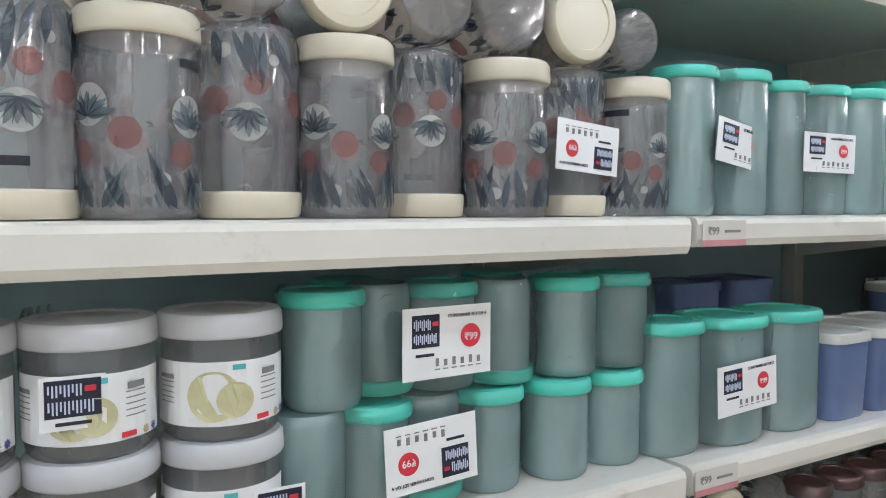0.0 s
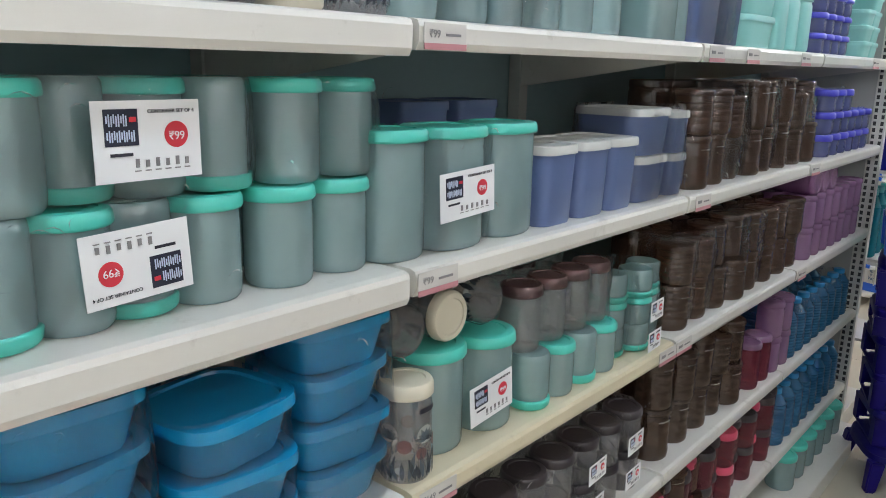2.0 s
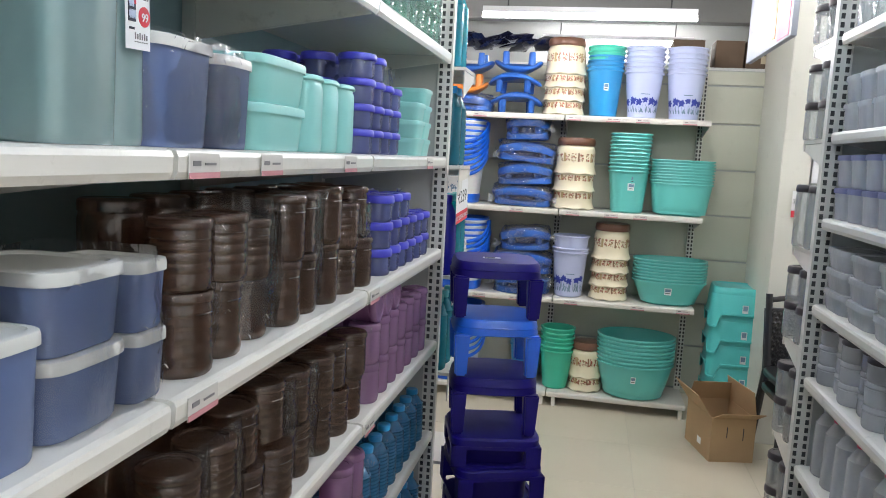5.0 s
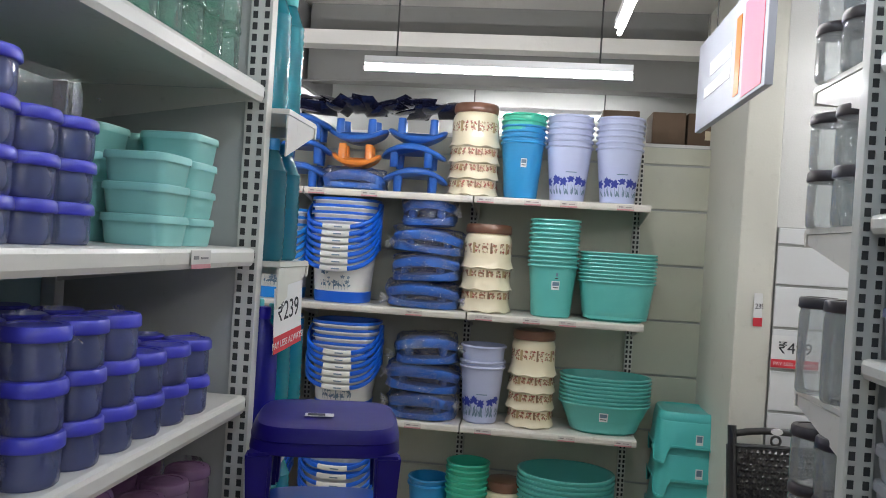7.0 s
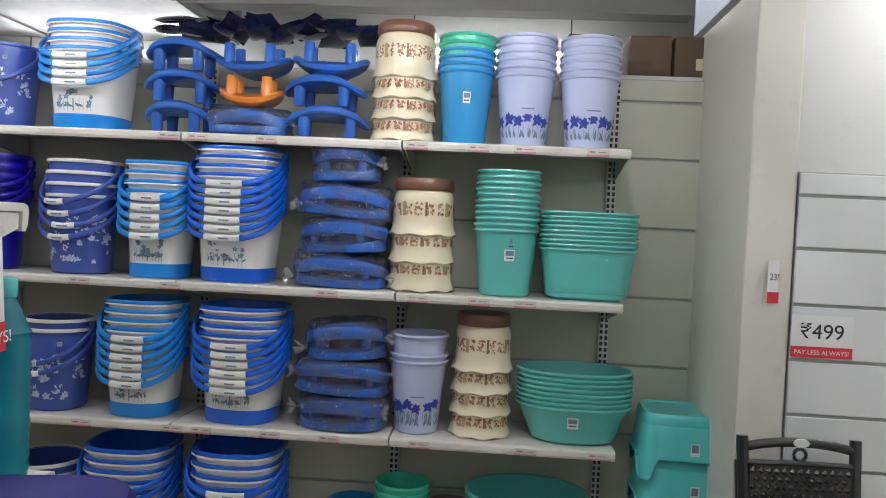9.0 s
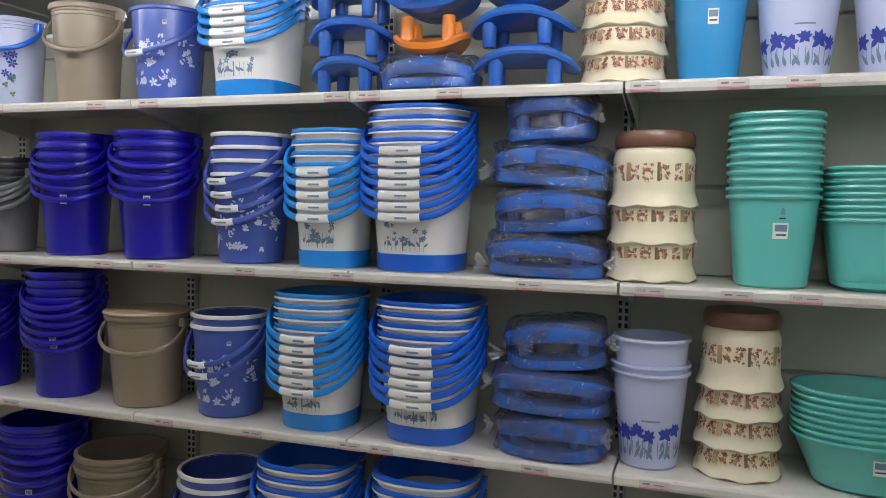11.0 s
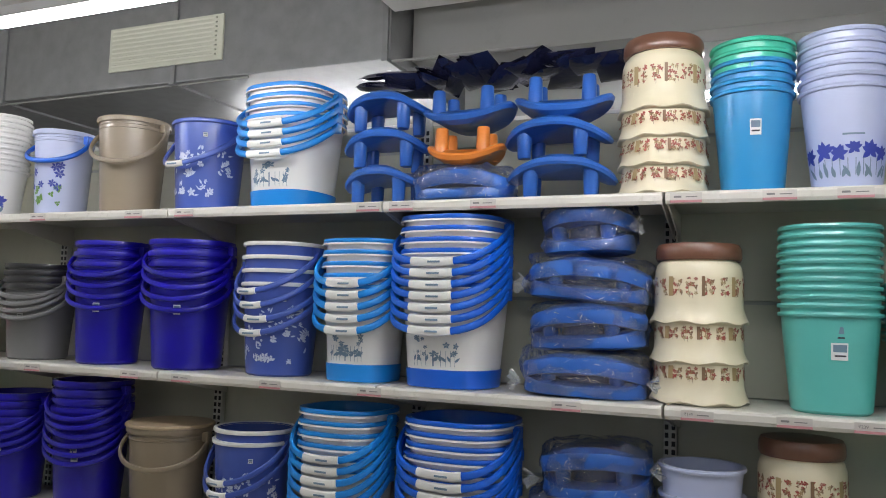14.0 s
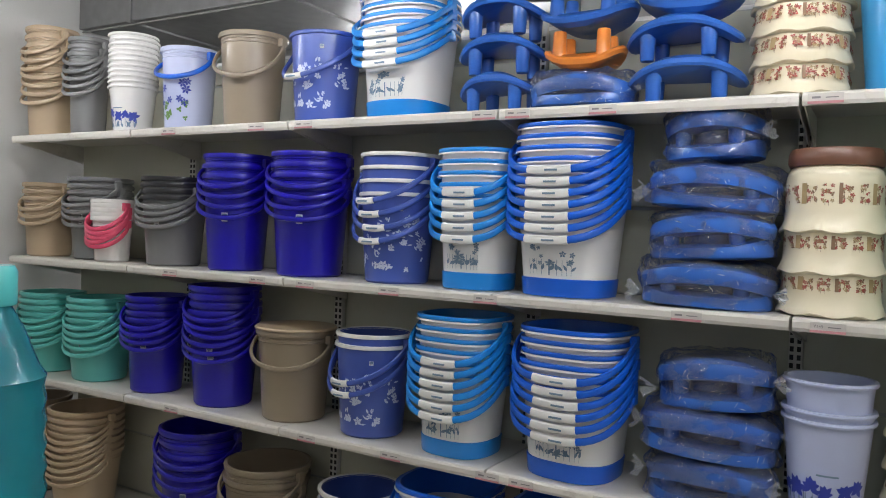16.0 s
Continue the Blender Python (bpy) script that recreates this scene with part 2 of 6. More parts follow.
structure("bulkhead", solid_box(-0.78, 1.56, 6.62, 6.75, 2.59, CEIL_Z), BEAM, "grey boxed beam above the bucket shelves", "beam")


# ---------- shelving ----------
def post(parent, x, y0, y1, w, z1, face_y=None, face_x=None, slots=True):
    """A slotted steel upright; face_y / face_x: the side that shows its slots."""
    part("upright", solid_box(x - w / 2, x + w / 2, y0, y1, 0.0, z1, bevel=0.002), POST, parent)
    if slots:
        bm = bmesh.new()
        z = 0.12
        while z < z1 - 0.05:
            for s in (-0.26, 0.26):
                if face_y is not None:
                    box(bm, x + s * w - 0.0055, x + s * w + 0.0055, min(face_y, face_y - 0.0015), max(face_y, face_y + 0.0015), z, z + 0.016)
            z += 0.026
        tagged(part("perforation", bm, SLOT, parent), kind="stuff")


def shelf_board(parent, axis, front, back, s0, s1, low, lip=0.04, mat=SHELF):
    """A pressed steel shelf with a rounded front lip. axis 'x': front faces +x; '-x'; 'y': front faces +y; '-y'."""
    bm = bmesh.new()
    d = 1 if front > back else -1
    top = low + lip
    prof = [(back, top - 0.012), (back, top), (front - d * 0.012, top), (front - d * 0.003, top - 0.003), (front, top - 0.010), (front - d * 0.001, low + 0.010),
            (front - d * 0.006, low), (front - d * 0.014, low), (front - d * 0.014, top - 0.012)]
    rows = []
    for s in (s0, s1):
        rows.append([bm.verts.new((u, s, z) if axis == "x" else (s, u, z)) for u, z in prof])
    n = len(prof)
    for i in range(n):
        bm.faces.new((rows[0][i], rows[0][(i + 1) % n], rows[1][(i + 1) % n], rows[1][i]))
    bm.faces.new(rows[0])
    bm.faces.new(rows[1])
    ob = part("shelf", bm, mat, parent)
    # side cheeks under the board
    for s in (s0 + 0.002, s1 - 0.006):
        bm = bmesh.new()
        pts = [(back, top - 0.014), (front - d * 0.02, top - 0.014), (front - d * 0.02, low + 0.004), (back, low - 0.07)]
        f1 = [bm.verts.new((u, s, z) if axis == "x" else (s, u, z)) for u, z in pts]
        f2 = [bm.verts.new((u, s + 0.004, z) if axis == "x" else (s + 0.004, u, z)) for u, z in pts]
        bm.faces.new(f1)
        bm.faces.new(f2)
        for i in range(4):
            bm.faces.new((f1[i], f1[(i + 1) % 4], f2[(i + 1) % 4], f2[i]))
        part("bracket", bm, mat, ob)
    return ob


def a_bays():
    for k, (y0, y1) in enumerate(zip(A_JOINTS, A_JOINTS[1:])):
        root = thing("gondola_bay", pose(0, 0, 0), "white steel shelf bay stocked with plastic containers", "shelf", "container shelves", "")
        part("back_panel", solid_box(A_BACK - 0.012, A_BACK, y0 + 0.001, y1 - 0.001, 0.06, 2.3), BACK_A, root)
        for i, low in enumerate(A_LEVELS):
            mat = SHELF_CREAM if (k == 2 and i == 3) else SHELF
            shelf_board(root, "x", A_X, A_BACK + 0.001, y0 + 0.006, y1 - 0.006, low - (0.008 if k < 2 else 0.0), 0.048 if k < 2 else 0.04, mat=mat)
        part("base_deck", solid_box(A_BACK + 0.001, A_X + 0.09, y0 + 0.003, y1 - 0.003, 0.0, 0.075, bevel=0.006), SHELF, root)
        post(root, A_BACK + 0.02, y1 - 0.018, y1 + 0.018, 0.035, 2.3, slots=False)
    # far side of the gondola, closed
    tagged(mesh_object("gondola_back", solid_box(-0.85, A_BACK - 0.013, -0.8, 3.745, 0.0, 2.28), BACK), "plain back of the container shelving", "shelf back", "", "structure")


a_bays()


def end_cap(name, x0, x1, y0, y1, levels, z1, label, over=0.018, deeper=0.0):
    root = thing(name, pose(0, 0, 0), label, "end shelf")
    part("back_panel", solid_box(x0 + 0.03, x1 - 0.03, y0 + 0.012, y0 + 0.022, 0.06, z1), BACK, root)
    for x in (x0 + 0.026, x1 - 0.026):
        post(root, x, y0, y0 + 0.034, 0.052, z1, face_y=y0)
    for low in levels:
        shelf_board(root, "y", y1 + (deeper if low < 1.3 else 0.0), y0 + 0.035, x0 + 0.03, x1 + over, low)
    part("base_deck", solid_box(x0, x1, y0 + 0.035, y1 + deeper + 0.02, 0.0, 0.09, bevel=0.005), SHELF, root)
    return root


end_cap("end_cap_shelf", -0.86, 0.0, 3.762, 4.03, (1.885, 1.53, 1.12, 0.75, 0.40), 2.35, "white steel end shelf with teal water bottles", 0.042, 0.09)
end_cap("end_cap_shelf", 1.2, 2.05, 3.535, 3.9, (2.0, 1.68, 1.32, 1.0, 0.66, 0.33), 2.35, "white steel end shelf with clear jars")


def c_bays():
    for k, (y0, y1) in enumerate(zip(C_JOINTS, C_JOINTS[1:])):
        root = thing("gondola_bay", pose(0, 0, 0), "white steel shelf bay stocked with clear boxes", "shelf", "clear box shelves")
        part("back_panel", solid_box(C_BACK, C_BACK + 0.012, y0 + 0.001, y1 - 0.001, 0.06, 2.3), BACK, root)
        for low in C_LEVELS:
            shelf_board(root, "x", C_X, C_BACK - 0.001, y0 + 0.006, y1 - 0.006, low, lip=0.036)


c_bays()


def b_bays():
    for k, (x0, x1) in enumerate(zip(B_JOINTS, B_JOINTS[1:])):
        root = thing("wall_shelf_bay", pose(0, 0, 0), "white steel wall shelf bay stocked with buckets and stools", "shelf", "bucket shelves")
        for i, low in enumerate(B_LEVELS):
            shelf_board(root, "y", B_Y, B_BACK - 0.006, x0 + 0.004, x1 - 0.004, low, lip=0.036)
        post(root, x1 - 0.02, B_BACK - 0.026, B_BACK - 0.003, 0.04, 2.27, face_y=B_BACK - 0.026)
        for fx in (x0 + 0.05, x1 - 0.03):
            part("foot", solid_box(fx - 0.012, fx + 0.012, B_Y + 0.01, B_Y + 0.04, 0.0, 0.075), SHELF, root)


b_bays()


# ---------- lamps ----------
def tube_lamp(p0, p1, mat=TUBE, label="bright white tube lamp on a slim batten"):
    p0, p1 = Vector(p0), Vector(p1)
    root = thing("tube_lamp", pose(0, 0, 0), label, "lamp", "ceiling tubes")
    up = Vector((0, 0, 0.028))
    part("tube", tube(bmesh.new(), [p0, p0.lerp(p1, 0.5), p1], 0.010, 12), mat, root, smooth=True)
    bm = bmesh.new()
    d = (p1 - p0).normalized()
    w = 0.02
    side = Vector((-d.y, d.x, 0)) * w
    vs = [bm.verts.new(p + s * side + Vector((0, 0, z))) for p in (p0, p1) for s in (-1, 1) for z in (0.018, 0.05)]
    for q in ((0, 1, 3, 2), (4, 6, 7, 5), (0, 4, 5, 1), (2, 3, 7, 6), (0, 2, 6, 4), (1, 5, 7, 3)):
        bm.faces.new([vs[i] for i in q])
    part("batten", bm, METALW, root)
    for f in (0.12, 0.88):
        p = p0.lerp(p1, f)
        part("suspension_rod", tube(bmesh.new(), [p + up, Vector((p.x, p.y, CEIL_Z + 0.01))], 0.004, 6), CABLE, root)
    return root


tube_lamp((-0.145, 5.37, 2.385), (1.0, 5.37, 2.385))
tube_lamp((-1.83, 5.37, 2.385), (-0.667, 5.37, 2.385))
tube_lamp((-3.2, 5.37, 2.385), (-2.05, 5.37, 2.385))
tube_lamp((0.91, 3.9, 2.5), (0.91, 5.12, 2.5))
tube_lamp((0.66, 2.2, 2.6), (0.66, 3.42, 2.6), TUBE_AISLE)
tube_lamp((0.50, 0.5, 2.6), (0.50, 1.72, 2.6), TUBE_AISLE)
# unseen tube behind the camera's start, added to brighten the containers
tube_lamp((0.50, -1.2, 2.6), (0.50, 0.02, 2.6), TUBE_AISLE)
tube_lamp((1.95, 5.35, 2.45), (3.15, 5.35, 2.45))
tube_lamp((0.05, 7.3, 2.54), (1.2, 7.3, 2.54))
tube_lamp((-2.2, 7.3, 2.4), (-0.9, 7.3, 2.4))
# unseen tube over the neighbouring aisle, added to raise the ambient light
tube_lamp((-2.0, 1.4, 2.6), (-2.0, 2.62, 2.6))
# unseen tubes beyond the clear boxes, added for frontal light and jar reflections
for y in (-0.9, 0.35, 1.6, 2.9):
    tube_lamp((1.75, y, 2.62), (2.95, y, 2.62))


# ---------- coloured plastics ----------
def plastic(name, c, rough=0.32, coat=0.35, vary=0.07):
    return solid(name, c, rough, vary=vary, scale=5, coat=coat, bump=0.06, bump_scale=25)


P_WHITE = plastic("white plastic", (0.80, 0.79, 0.76))
P_BLUE = plastic("bright blue plastic", (0.006, 0.12, 0.66))
P_AZURE = plastic("azure plastic", (0.01, 0.25, 0.72))
P_ROYAL = plastic("royal blue plastic", (0.008, 0.003, 0.34), vary=0.12)
P_NAVY = plastic("navy plastic", (0.009, 0.004, 0.145), 0.42, 0.08, vary=0.12)
# the same navy made darker, to paint shade into the stool recesses
P_NAVY_SHADE = plastic("shaded navy plastic", (0.008, 0.003, 0.11), 0.5, 0.05, vary=0.12)
for dull in (P_NAVY, P_NAVY_SHADE):
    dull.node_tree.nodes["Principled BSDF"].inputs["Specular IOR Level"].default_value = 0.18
P_FLORAL = plastic("denim blue plastic", (0.055, 0.10, 0.40))
P_TAUPE = plastic("taupe plastic", (0.27, 0.215, 0.15), 0.42)
P_SAND = plastic("sand plastic", (0.50, 0.38, 0.25), 0.42)
P_GREY = plastic("grey plastic", (0.17, 0.17, 0.17), 0.42)
P_BLACK = plastic("black plastic", (0.018, 0.018, 0.02), 0.35)
P_PINK = plastic("pink plastic", (0.72, 0.08, 0.16))
P_LILAC = plastic("lilac plastic", (0.50, 0.55, 0.76))
P_TEAL = plastic("teal plastic", (0.115, 0.50, 0.455))
P_AQUA = plastic("aqua plastic", (0.10, 0.58, 0.56))
P_GREEN = plastic("green plastic", (0.045, 0.50, 0.33))
P_SKY = plastic("sky blue plastic", (0.02, 0.27, 0.58))
P_CREAM = plastic("cream plastic", (0.80, 0.72, 0.52), 0.28)
P_BROWN = plastic("brown plastic", (0.17, 0.075, 0.045), 0.3)
P_STOOL = plastic("stool blue plastic", (0.022, 0.115, 0.45))
# darkened stool blue: the shade inside wrapped stools, put into the colour
P_STOOL_SHADE = plastic("shaded stool blue", (0.012, 0.045, 0.20))
P_ORANGE = plastic("orange plastic", (0.72, 0.22, 0.035))
FILM = clear("crumpled clear film", (0.98, 0.98, 1.0), (0.8, 0.85, 0.95), 0.02, 0.045, 1.0, bump=0.7, bump_scale=60, edge=0.34, sheen=0.075)
PRINT_BLUE = solid("blue print", (0.03, 0.05, 0.35), 0.5)
PRINT_PALE = solid("pale print", (0.60, 0.66, 0.80), 0.5)
PRINT_SLATE = solid("slate print", (0.16, 0.24, 0.33), 0.5)
PRINT_RED = solid("rust print", (0.36, 0.07, 0.05), 0.5)
PRINT_GOLD = solid("ochre print", (0.44, 0.32, 0.15), 0.5)
PRINT_UMBER = solid("umber print", (0.25, 0.15, 0.08), 0.5)
PRINT_LEAF = solid("leaf print", (0.12, 0.25, 0.06), 0.5)
PAPER = solid("white paper", (0.80, 0.80, 0.80), 0.6, vary=0.03)
INK = solid("black ink", (0.02, 0.02, 0.03), 0.6)
INK_NAVY = solid("navy ink", (0.012, 0.014, 0.035), 0.5)
INK_RED = solid("red ink", (0.62, 0.03, 0.05), 0.55)
INK_PINK = solid("pink ink", (0.62, 0.13, 0.20), 0.55)


def on_ring(t, r, a=1.0, b=1.0, n=2.0):
    c, s = math.cos(t), math.sin(t)
    return a * r * math.copysign(abs(c) ** (2 / n), c), b * r * math.copysign(abs(s) ** (2 / n), s)


FRONT = 1.5 * math.pi


def petals(bm, t, z, size, radius, n, count=5, turn=0.0, a=1.0, b=1.0):
    """A small printed flower that hugs the wall of a vessel. radius(z): the wall."""
    def at(u, v):
        x, y = on_ring(t + u / radius(z + v), radius(z + v) + 0.0014, a, b, n)
        return bm.verts.new((x, y, z + v))
    for k in range(count):
        g = turn + 2 * math.pi * k / count
        w = 0.5 * 2 * math.pi / count
        p = [at(0, 0)]
        for dg, rr in ((-w * 0.8, 0.62), (0, 1.0), (w * 0.8, 0.62)):
            p.append(at(size * rr * math.cos(g + dg), size * rr * math.sin(g + dg)))
        bm.faces.new(p)


def disc(bm, t, z, size, radius, n=2.0, lift=0.0014, count=14):
    """A printed dot on the wall of a vessel."""
    ps = []
    for k in range(count):
        g = 2 * math.pi * k / count
        u, v = size * math.cos(g), size * math.sin(g)
        x, y = on_ring(t + u / radius(z), radius(z + v) + lift, 1, 1, n)
        ps.append(bm.verts.new((x, y, z + v)))
    bm.faces.new(ps)


def leaf(bm, t, z, length, width, lean, radius, n=2.0, lift=0.0016, count=9):
    """A printed pointed leaf or petal that grows from a point of a vessel's wall. lean: radians from upright."""
    sides = [], []
    for k in range(count):
        f = k / (count - 1)
        c = 0.5 * width * math.sin(math.pi * f ** 0.8) + 0.0001
        for side, sg in zip(sides, (-1, 1)):
            u = f * length * math.sin(lean) + sg * c * math.cos(lean)
            v = f * length * math.cos(lean) - sg * c * math.sin(lean)
            x, y = on_ring(t + u / radius(z), radius(z + v) + lift, 1, 1, n)
            side.append(bm.verts.new((x, y, z + v)))
    for k in range(count - 1):
        bm.faces.new((sides[0][k], sides[1][k], sides[1][k + 1], sides[0][k + 1]))


def patch(bm, t, z, w, h, radius, n=2.0, a=1.0, b=1.0, lift=0.0016, cols=4):
    """A printed or stuck rectangle on the wall of a vessel, centred at angle t and height z."""
    rows = []
    for i in range(cols + 1):
        u = (i / cols - 0.5) * w
        col = []
        for v in (-h / 2, h / 2):
            x, y = on_ring(t + u / radius(z), radius(z + v) + lift, a, b, n)
            col.append(bm.verts.new((x, y, z + v)))
        rows.append(col)
    for p, q in zip(rows, rows[1:]):
        bm.faces.new((p[0], q[0], q[1], p[1]))


def vessel(root, r0, r1, h, mat, seg=32, n=2.0, a=1.0, b=1.0, rim=0.008, rim_h=0.014, rim_mat=None, foot=0.008, ribs=0, name="body"):
    """Tapered open plastic vessel with wall thickness and a rolled rim."""
    prof = [(r0 - foot, 0.0), (r0, foot)]
    for k in range(1, 7):
        f = k / 6
        prof.append((r0 + (r1 - r0) * f, foot + (h - rim_h - foot) * f))
    prof += [(r1 - 0.003, h - rim_h), (r1 - 0.004, h - 0.004)]
    prof += [(r1 - 0.005, h - 0.004), (r1 - 0.006, h - rim_h), (r0 - 0.004, 0.012), (0.002, 0.012)]
    part(name, loft(bmesh.new(), prof, seg, a, b, n), mat, root, smooth=True)
    ring_p = [(r1 - 0.003, h - rim_h), (r1 + rim, h - rim_h), (r1 + rim + 0.002, h - rim_h * 0.5), (r1 + rim, h), (r1 - 0.004, h), (r1 - 0.0055, h - rim_h * 0.6), (r1 - 0.003, h - rim_h)]
    part("rim", loft(bmesh.new(), ring_p, seg, a, b, n, close_bottom=False), rim_mat or mat, root, smooth=True)
    return lambda z: r0 + (r1 - r0) * max(0.0, min(1.0, z / h))


def handle(root, r, z, drop, mat, grip_mat=None, n=2.0, a=1.0, b=1.0, up=False, thick=0.007, turn=0.0):
    pts = []
    for k in range(25):
        t = math.pi * k / 24
        x, y = on_ring(math.pi + t + turn * math.sin(t) ** 0.5, r + 0.014 + 0.008 * math.sin(t), a, b, n)
        s = math.sin(t)
        pts.append((x, y, z - drop * s ** 0.8 + 0.0))
    h = part("handle", tube(bmesh.new(), pts, thick, 8, 1.45), mat, root, smooth=True)
    for s in (-1, 1):
        x = s * a * (r + 0.008)
        part("pivot", solid_box(x - 0.012, x + 0.012, -0.016, 0.016, z - 0.022, z + 0.014, bevel=0.004), mat, root)
    if grip_mat:
        part("grip", tube(bmesh.new(), [Vector(p) + Vector((0, -0.003, 0)) for p in pts[10:15]], thick * 1.22, 8, 1.45), grip_mat, h, "white grip with worn print", smooth=True)
        bm = bmesh.new()
        q = pts[12]
        box(bm, q[0] - 0.022, q[0] + 0.022, q[1] - 0.0135, q[1] - 0.0125, q[2] - 0.003, q[2] + 0.003)
        tagged(part("grip_print", bm, PRINT_SLATE, h), kind="stuff")


def sticker(root, wall, t, z, w=0.03, h=0.042, n=2.0, a=1.0, b=1.0, dark=False):
    bm = bmesh.new()
    patch(bm, t, z, w, h, wall, n, a, b)
    s = part("sticker", bm, PAPER, root)
    bm = bmesh.new()
    patch(bm, t, z + h * 0.18, w * 0.8, h * 0.42, wall, n, a, b, lift=0.0026)
    part("print", bm, INK if dark else PRINT_SLATE, s)
    bm = bmesh.new()
    patch(bm, t, z - h * 0.25, w * 0.7, h * 0.1, wall, n, a, b, lift=0.0026)
    part("print", bm, INK, s)


def white_bucket(m, r1, h, blue, label, grp):
    rng = random.Random(int(r1 * 1e4))
    root = thing("bucket", m, label, "bucket", grp)
    wall = vessel(root, r1 * 0.78, r1 - 0.012, h, P_WHITE, n=2.7, rim=0.010, rim_mat=blue)
    bm = bmesh.new()
    loft(bm, [(wall(0.003) + 0.003, 0.002), (wall(0.01) + 0.0045, 0.01), (wall(0.058) + 0.0045, 0.058), (wall(0.058) - 0.002, 0.060)], 32, 1, 1, 2.7, close_bottom=False)
    part("base_band", bm, blue, root, "blue base band", smooth=True)
    bm = bmesh.new()
    loft(bm, [(r1 - 0.006, h - 0.020), (r1 + 0.002, h - 0.021), (r1 + 0.001, h - 0.015)], 32, 1, 1, 2.7, close_bottom=False)
    part("rim_line", bm, P_WHITE, root, smooth=True)
    bm = bmesh.new()
    for k in range(13):
        t = FRONT + rng.uniform(-0.42, 0.42)
        petals(bm, t, rng.uniform(0.085, 0.16), rng.uniform(0.007, 0.014), wall, 2.7, 5, rng.uniform(0, 1))
    for k in range(9):
        t = FRONT - 0.40 + 0.10 * k
        patch(bm, t, 0.095, 0.0012, 0.05, wall, 2.7, cols=1)
        leaf(bm, t, 0.085, 0.022, 0.008, rng.uniform(-1, 1), wall, 2.7)
    tagged(part("floral_print", bm, PRINT_SLATE, root), kind="stuff")
    part("lining", loft(bmesh.new(), [(r1 - 0.0178, h - 0.003), (r1 - 0.026, h - 0.10)], 32, 1, 1, 2.7, close_bottom=False), blue, root, "blue band inside the rim", smooth=True)
    handle(root, r1, h - 0.030, 0.125, blue, P_WHITE, n=2.7, turn=0.06, thick=0.0082)
    return root


def floral_bucket(m, r1, h, label, grp, rim=P_WHITE):
    rng = random.Random(int(h * 1e4) + 3)
    root = thing("bucket", m, label, "bucket", grp)
    wall = vessel(root, r1 * 0.80, r1 - 0.008, h, P_FLORAL, rim=0.008, rim_mat=rim)
    bm = bmesh.new()
    for k in range(46):
        f = rng.random()
        t, z = FRONT + rng.uniform(-1.3, 1.3), h * rng.uniform(0.16, 0.72)
        petals(bm, t, z, 0.006 + 0.013 * f * f, wall, 2.0, 5, rng.uniform(0, 1.2))
        for j in range(2):
            leaf(bm, t + rng.uniform(-0.12, 0.12), z - 0.012, rng.uniform(0.012, 0.024), rng.uniform(0.004, 0.009), rng.uniform(-1.5, 1.5), wall)
    tagged(part("floral_print", bm, PRINT_PALE, root), kind="stuff")
    sticker(root, wall, FRONT + 0.55, h * 0.82, 0.016, 0.016)
    handle(root, r1, h - 0.03, 0.15, P_FLORAL, P_WHITE, turn=-0.16)
    return root


def plain_bucket(m, r1, h, mat, label, grp, lid=None, tag=True, drop=0.11, taper=0.80, facets=2.0, rim=None, bail=None, flowers=False):
    root = thing("bucket", m, label, "bucket", grp)
    wall = vessel(root, r1 * taper, r1 - 0.008, h, mat, n=facets, rim=0.009, rim_h=0.02, rim_mat=rim or mat)
    bm = bmesh.new()
    for zz in (h - 0.045, h - 0.03):
        loft(bm, [(wall(zz), zz - 0.003), (wall(zz) + 0.004, zz), (wall(zz), zz + 0.003)], 32, 1, 1, facets, close_bottom=False)
    part("band", bm, mat, root, smooth=True)
    if tag:
        sticker(root, wall, FRONT + 0.25, h * 0.62, 0.026, 0.036)
    if flowers:
        rng = random.Random(4)
        bm = bmesh.new()
        for k in range(10):
            petals(bm, FRONT + rng.uniform(-0.9, 0.9), h * rng.uniform(0.30, 0.62), rng.uniform(0.012, 0.024), wall, facets, 6, rng.random())
        tagged(part("floral_print", bm, PRINT_BLUE, root, "violet-blue printed flowers"), kind="stuff")
        bm = bmesh.new()
        for k in range(12):
            petals(bm, FRONT + rng.uniform(-0.9, 0.9), h * rng.uniform(0.12, 0.32), rng.uniform(0.012, 0.022), wall, facets, 3, rng.random() * 3)
        tagged(part("leaf_print", bm, PRINT_LEAF, root), kind="stuff")
    handle(root, r1, h - 0.03, drop, bail or mat, turn=0.3)
    if lid:
        part("lid", loft(bmesh.new(), [(r1 + 0.006, h), (r1 + 0.008, h + 0.006), (r1 + 0.002, h + 0.012), (r1 - 0.01, h + 0.013), (0.004, h + 0.016)], 32, close_bottom=False, close_top=True), lid, root, "sand-coloured lid", smooth=True)
    return root


